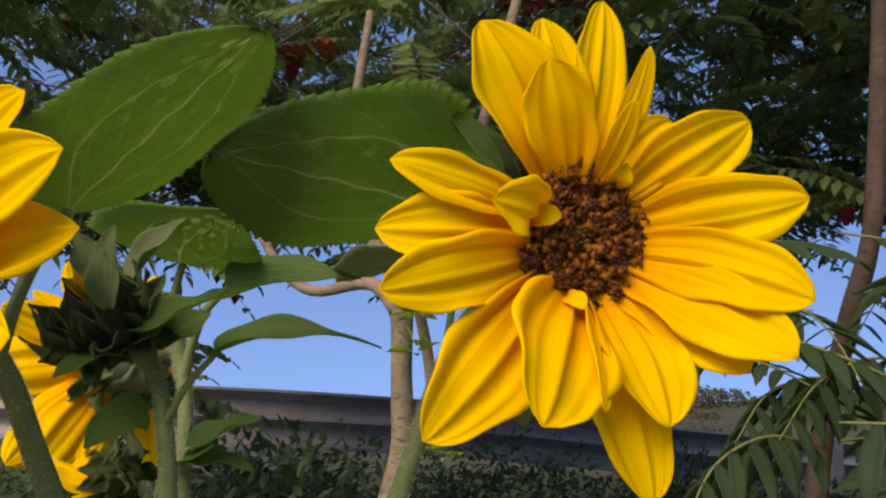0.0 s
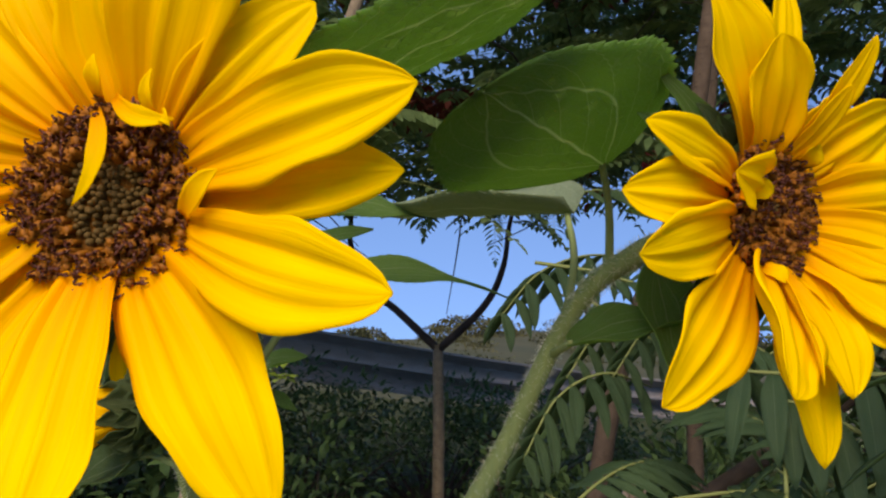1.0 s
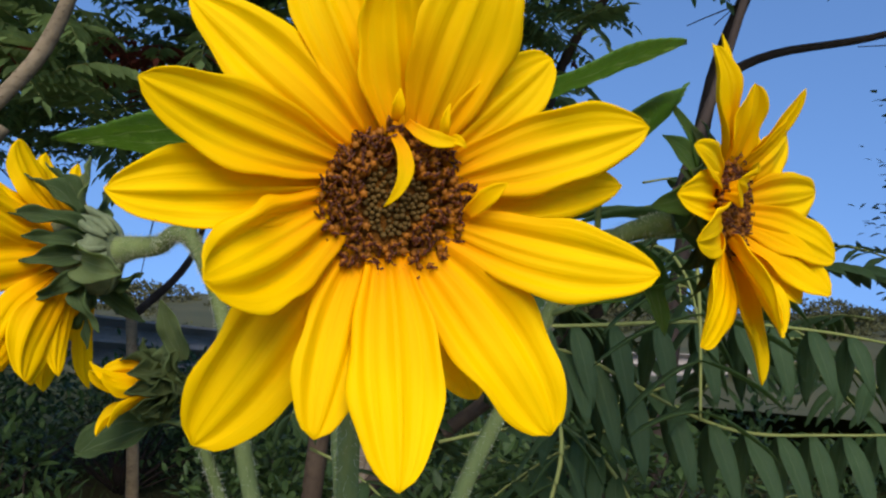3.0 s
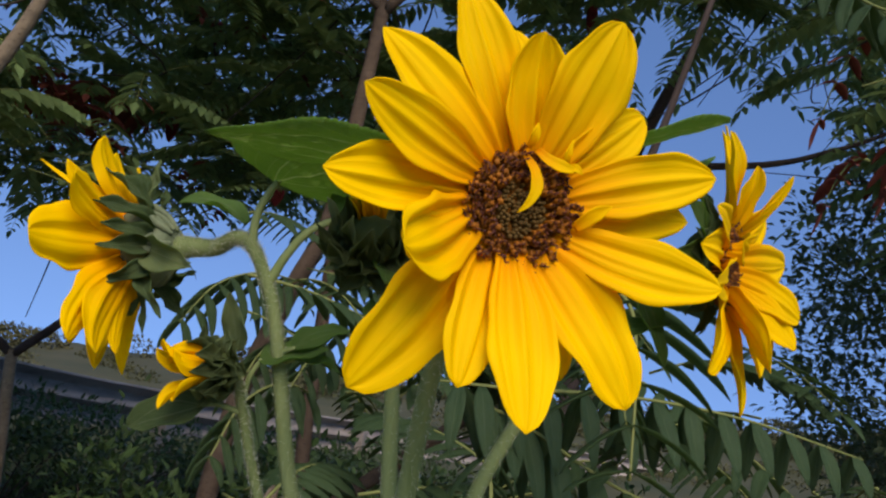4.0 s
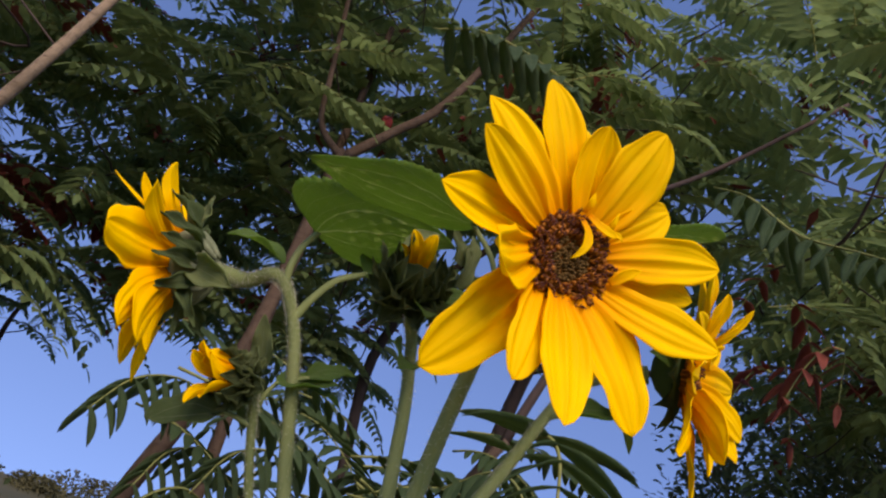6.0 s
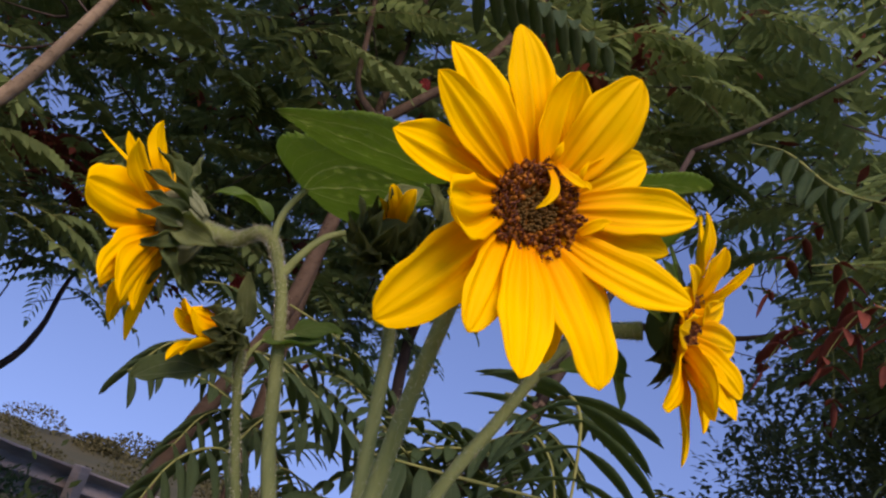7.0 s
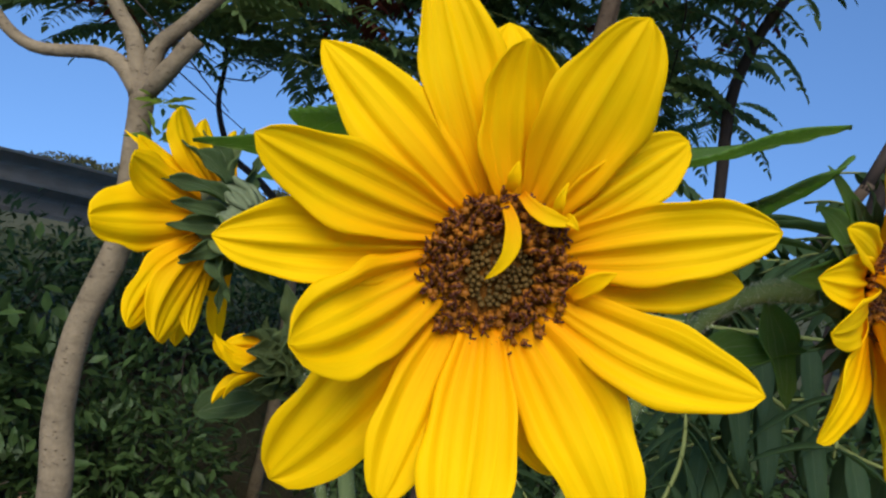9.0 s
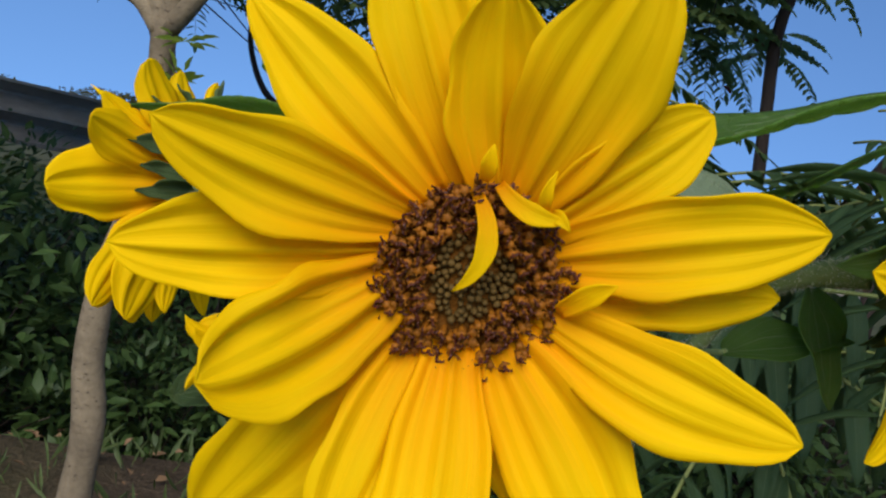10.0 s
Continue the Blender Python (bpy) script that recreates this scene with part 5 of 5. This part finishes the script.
def guard_rail():
    t = thing("guard_rail", (0.0, 6.0, ground_z(0, 6)), "grey galvanised steel crash barrier along the road", "guard rail")
    c = spline(RAIL, 6)
    prof = [(0.05, 0.0), (0.055, -0.015), (-0.04, -0.065), (-0.045, -0.075), (0.05, -0.145), (0.055, -0.158), (-0.04, -0.208), (-0.045, -0.22), (0.05, -0.288), (0.05, -0.31)]
    V, Fc = [], []
    m = len(prof)
    for lay in (0, 1):
        for i, p in enumerate(c):
            d = unit(c[min(i + 1, len(c) - 1)] - c[max(i - 1, 0)])
            nrm = unit(np.cross(d, [0, 0, 1]))
            for a, b in prof:
                V.append(p + nrm * (a - 0.004 * lay) + np.array([0, 0, b]))
    off = len(c) * m
    for i in range(len(c) - 1):
        for k in range(m - 1):
            a = i * m + k
            Fc.append((a, a + 1, a + m + 1, a + m))
            Fc.append((off + a + m, off + a + m + 1, off + a + 1, off + a))
        for k in (0, m - 1):
            a = i * m + k
            Fc.append((a, a + m, off + a + m, off + a))
    mesh_part("beam", V, Fc, M_steel, t, "ribbed galvanised steel beam", smooth=False)
    for p in ((1.26, 7.0), (3.6, 8.45), (6.1, 9.95)):
        k = int(np.argmin(np.hypot(c[:, 0] - p[0], c[:, 1] - p[1])))
        z = c[k][2] + 0.02
        x, y = c[k][0] + 0.05, c[k][1] - 0.10
        w = 0.055
        g = ground_z(x, y) - 0.1
        bm = bmesh.new()
        bmesh.ops.create_cube(bm, size=1, matrix=Matrix.Translation((x, y, (z + g) / 2)) @ Matrix.Rotation(radians(38), 4, "Z") @ Matrix.Diagonal((w * 2, w * 1.4, z - g, 1)))
        bmesh.ops.bevel(bm, geom=bm.edges[:], offset=0.006, segments=1, affect="EDGES")
        vs = [tuple(v.co) for v in bm.verts]
        bm.verts.index_update()
        fs = [tuple(v.index for v in f.verts) for f in bm.faces]
        bm.free()
        mesh_part("post", vs, fs, M_steel, t, "square grey steel post", smooth=False)


def hills():
    rng = random.Random(9)
    t = thing("far_trees", (0, 30, 0.3), "olive and brown tree line on the low rise behind the road", "tree line", kind="structure")

    def top(a):
        n = noise.noise(Vector((a * 0.12, 0, 0))) * 0.5 + noise.noise(Vector((a * 0.6, 3, 0))) * 0.25 + noise.noise(Vector((a * 2.5, 9, 0))) * 0.12
        return float(np.interp(a, [-30, -12, -6, 1.4, 5, 10, 40, 60], [-1.4, -1.2, -1.1, -0.3, 0.15, 0.5, 1.0, 1.2])) + 0.7 * n
    P, D, U, L, W = [], [], [], [], []
    for i in range(230):
        az = rng.uniform(-42, 66)
        k = rng.random() ** 0.6
        dist, rad = 13 + 19 * k, rng.uniform(0.5, 1.1)
        el = -4.2 + (top(az) + 4.2) * k - math.degrees(rad * 0.55 / dist)
        c = polar(az, el, dist)
        for _ in range(520):
            o = unit([rng.gauss(0, 1) for _ in range(3)])
            o[2] = abs(o[2])
            P.append(c + o * rad * np.array([1.1, 1.1, 0.75]) * rng.uniform(0.7, 1.05))
            D.append(o + np.array([rng.gauss(0, .7), rng.gauss(0, .7), rng.gauss(-0.2, .5)]))
            U.append((rng.gauss(0, 1), rng.gauss(0, 1), 1))
            s = rng.uniform(0.05, 0.11) * (0.6 + 0.7 * k)
            L.append(s)
            W.append(s * 0.7)
    hv, hf = [], []
    azs = np.linspace(-75, 100, 280)
    for a in azs:
        for e, dd in ((-6, 11), (-2.2, 21), (top(a) - 1.0, 33), (-3, 46)):
            hv.append(polar(a, e, dd))
    for i in range(len(azs) - 1):
        for k in range(3):
            hf.append((i * 4 + k, i * 4 + k + 1, i * 4 + k + 5, i * 4 + k + 4))
    mesh_part("ridge", hv, hf, M_hill, t, "olive-brown wooded rise")
    V, T = leaf_blades(P, D, U, L, W)
    fast_mesh("far_foliage", V, T, M_hill, t, "", "stuff")


def near_fronds():
    rng = random.Random(4)
    # rachis points of the big compound leaves
    for pts, ll, lw, n, dr in (
            ([(0.40, 1.00, 1.33), (0.458, 0.981, 1.315), (0.611, 0.936, 1.245), (0.743, 0.895, 1.241), (0.88, 0.85, 1.25)], 0.11, 0.026, 13, 1.2),
            ([(0.36, 1.05, 1.35), (0.433, 0.988, 1.353), (0.60, 0.95, 1.365), (0.74, 0.891, 1.358), (0.9, 0.84, 1.33)], 0.10, 0.025, 13, 1.4),
            ([(0.42, 1.0, 1.30), (0.40, 0.93, 1.22), (0.36, 0.9, 1.13), (0.33, 0.87, 1.02)], 0.09, 0.024, 9, 0.7),
            ([(0.45, 1.1, 1.25), (0.50, 1.02, 1.20), (0.54, 0.98, 1.12), (0.57, 0.95, 1.0)], 0.09, 0.024, 9, 0.7),
            ([(0.48, 1.97, 1.53), (0.36, 1.87, 1.52), (0.26, 1.79, 1.475), (0.19, 1.73, 1.39)], 0.13, 0.032, 9, 0.9),
            ([(0.56, 1.90, 1.36), (0.46, 1.82, 1.40), (0.37, 1.76, 1.37), (0.31, 1.70, 1.29)], 0.12, 0.030, 9, 0.9),
            ([(0.62, 1.75, 1.42), (0.52, 1.68, 1.43), (0.43, 1.62, 1.39), (0.36, 1.56, 1.30)], 0.11, 0.028, 9, 0.9),
            ([(0.44, 1.62, 1.29), (0.35, 1.56, 1.31), (0.27, 1.51, 1.27), (0.22, 1.47, 1.18)], 0.11, 0.028, 9, 0.9),
            ([(0.89, 1.05, 2.09), (0.886, 0.96, 2.045), (0.90, 0.864, 1.965), (0.89, 0.739, 1.907), (0.88, 0.66, 1.87)], 0.10, 0.025, 11, 0.9),
            ([(0.38, 1.33, 2.21), (0.449, 1.28, 2.232), (0.509, 1.205, 2.196), (0.58, 1.12, 2.13)], 0.10, 0.026, 10, 0.6),
            ([(0.52, 0.97, 1.43), (0.475, 0.86, 1.472), (0.46, 0.80, 1.45), (0.45, 0.77, 1.38), (0.44, 0.75, 1.28)], 0.13, 0.033, 9, 0.1),
            ([(0.60, 1.2, 1.42), (0.62, 1.1, 1.46), (0.60, 1.0, 1.42), (0.58, 0.93, 1.33)], 0.10, 0.026, 9, 0.9)):
        c = spline(pts, 8)
        t = thing("sumac_frond", tuple(c[0]), "large compound sumac leaf with drooping dark green leaflets", "leaf", "sumac fronds")
        V, Fc = tube(pts, (0.0012, 0.0026, 0.002, 0.0012), 7, 8)
        r = mesh_part("rachis", V, Fc, M_rachis, t, "yellow-green leaf stalk")
        for i in range(n):
            s = 0.12 + 0.86 * i / (n - 1)
            k = s * (len(c) - 1)
            i0 = min(int(k), len(c) - 2)
            p = c[i0] * (1 - k + i0) + c[i0 + 1] * (k - i0)
            tg = unit(c[i0 + 1] - c[i0])
            side = unit(np.cross(tg, [0, 0, 1]))
            sc = math.sin(math.pi * (0.2 + 0.7 * s)) ** 0.5
            for sg in (1, -1):
                d = unit(side * sg * rng.uniform(0.5, 0.8) + tg * rng.uniform(0.1, 0.45) + np.array([0, 0, -dr * rng.uniform(0.8, 1.2)]))
                L = ll * sc * rng.uniform(0.85, 1.1)
                tip = p + d * L
                mid = p + d * L * 0.5 + np.array([0, 0, 0.10 * L]) + side * sg * 0.06 * L
                cur = bezier([p, mid, tip], 9)
                half = [petal_half(q / 8, lw * (0.7 + 0.3 * sc), 0.3, 0.75, 0.35) for q in range(9)]
                nn = unit(np.cross(np.cross(d, side * sg + np.array([0, 0, 0.6])), d) + np.array([0, 0, 0.4]))
                V, Fc, uv = sheet(cur, [nn] * 9, half, 0.0003, 5, 0.25, (), None, None, rng, 0.0008)
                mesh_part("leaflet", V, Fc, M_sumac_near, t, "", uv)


def mid_fronds():
    rng = random.Random(31)
    turned = [(1.39, 1.25, 2.20), (1.49, 1.28, 2.00), (1.70, 1.26, 2.10), (1.22, 0.96, 1.90), (1.17, 1.05, 1.99), (1.17, 1.07, 1.84)]
    for k in range(44 + len(turned)):
        red = k >= 44
        az, el, d = rng.uniform(10, 52), rng.uniform(-12, 5), rng.uniform(1.15, 1.9)
        if k > 25:
            az, el, d = rng.uniform(8, 36), rng.uniform(0, 9), rng.uniform(1.3, 2.4)
        p = np.array(turned[k - 44]) if red else polar(az, el, d)
        h = rng.uniform(0, 2 * math.pi)
        dr = np.array([math.cos(h), math.sin(h), rng.uniform(-0.3, 0.6)])
        if not red and math.atan2(p[0] + 0.38 * dr[0], p[1] - 0.1 + 0.38 * dr[1]) < radians(13):
            dr[0] = abs(dr[0]) + 0.3
        t = thing("sumac_frond", tuple(p), "compound sumac leaf turned dull red, hanging limp" if red else "compound sumac leaf with narrow drooping green leaflets", "leaf", "sumac fronds")
        r = frond_leaflets(p, dr, (0, 0, 1), rng.uniform(0.07, 0.11) if red else rng.uniform(0.3, 0.42), rng, 4 if red else rng.randint(9, 12), 0.085 if red else 0.095, 0.023, 1.6 if red else rng.uniform(0.2, 0.6))
        V, Fc = tube(r[5], (0.0028, 0.001), 6, 3)
        mesh_part("rachis", V, Fc, M_rachis, t, "yellow-green leaf stalk")
        side = unit(np.cross(dr, [0, 0, 1]))
        for i, (q, dd, up, L, W) in enumerate(zip(*r[:5])):
            dd = unit(dd)
            cur = bezier([q, q + dd * L * 0.5 + np.array([0, 0, 0.06 * L]), q + dd * L + np.array([0, 0, -0.08 * L])], 7)
            half = [petal_half(x / 6, W, 0.3, 0.75, 0.35) for x in range(7)]
            V, Fc, uv = sheet(cur, [np.asarray(up)] * 7, half, 0.0003, 5, 0.25, (), None, None, rng, 0.0008)
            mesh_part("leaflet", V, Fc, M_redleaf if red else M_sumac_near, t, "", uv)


def litter():
    rng = random.Random(33)
    P, D, U, L, W = [], [], [], [], []
    for _ in range(1300):
        x, y = rng.uniform(-1.8, 2.2), rng.uniform(1.0, 4.2)
        P.append((x, y, ground_z(x, y) + rng.uniform(0.012, 0.03)))
        D.append((rng.gauss(0, 1), rng.gauss(0, 1), rng.uniform(-0.1, 0.5)))
        U.append((rng.gauss(0, .5), rng.gauss(0, .5), 1))
        s = rng.uniform(0.015, 0.045)
        L.append(s)
        W.append(s * 0.5)
    V, T = leaf_blades(P, D, U, L, W, 0.5)
    tagged(fast_mesh("leaf_litter", V, T, M_litter, None), "dry brown fallen leaves scattered on the soil", "fallen leaves", kind="stuff")
    P, D, U, L, W = [], [], [], [], []
    for _ in range(9000):
        x, y = rng.uniform(-3.0, 4.0), rng.uniform(1.4, 6.5)
        if noise.noise(Vector((x * 1.3, y * 1.3, 7))) < -0.05:
            continue
        P.append((x, y, ground_z(x, y)))
        D.append((rng.gauss(0, .5), rng.gauss(0, .5), 1))
        U.append((rng.gauss(0, 1), rng.gauss(0, 1), 0.2))
        s = rng.uniform(0.04, 0.12)
        L.append(s)
        W.append(s * 0.12)
    V, T = leaf_blades(P, D, U, L, W, 0.3)
    tagged(fast_mesh("grass", V, T, M_grass, None), "short patchy green grass and weeds", "grass", kind="stuff")


build_ground()
litter()
mid_fronds()
guard_rail()
trees()
bushes()
near_fronds()
hills()
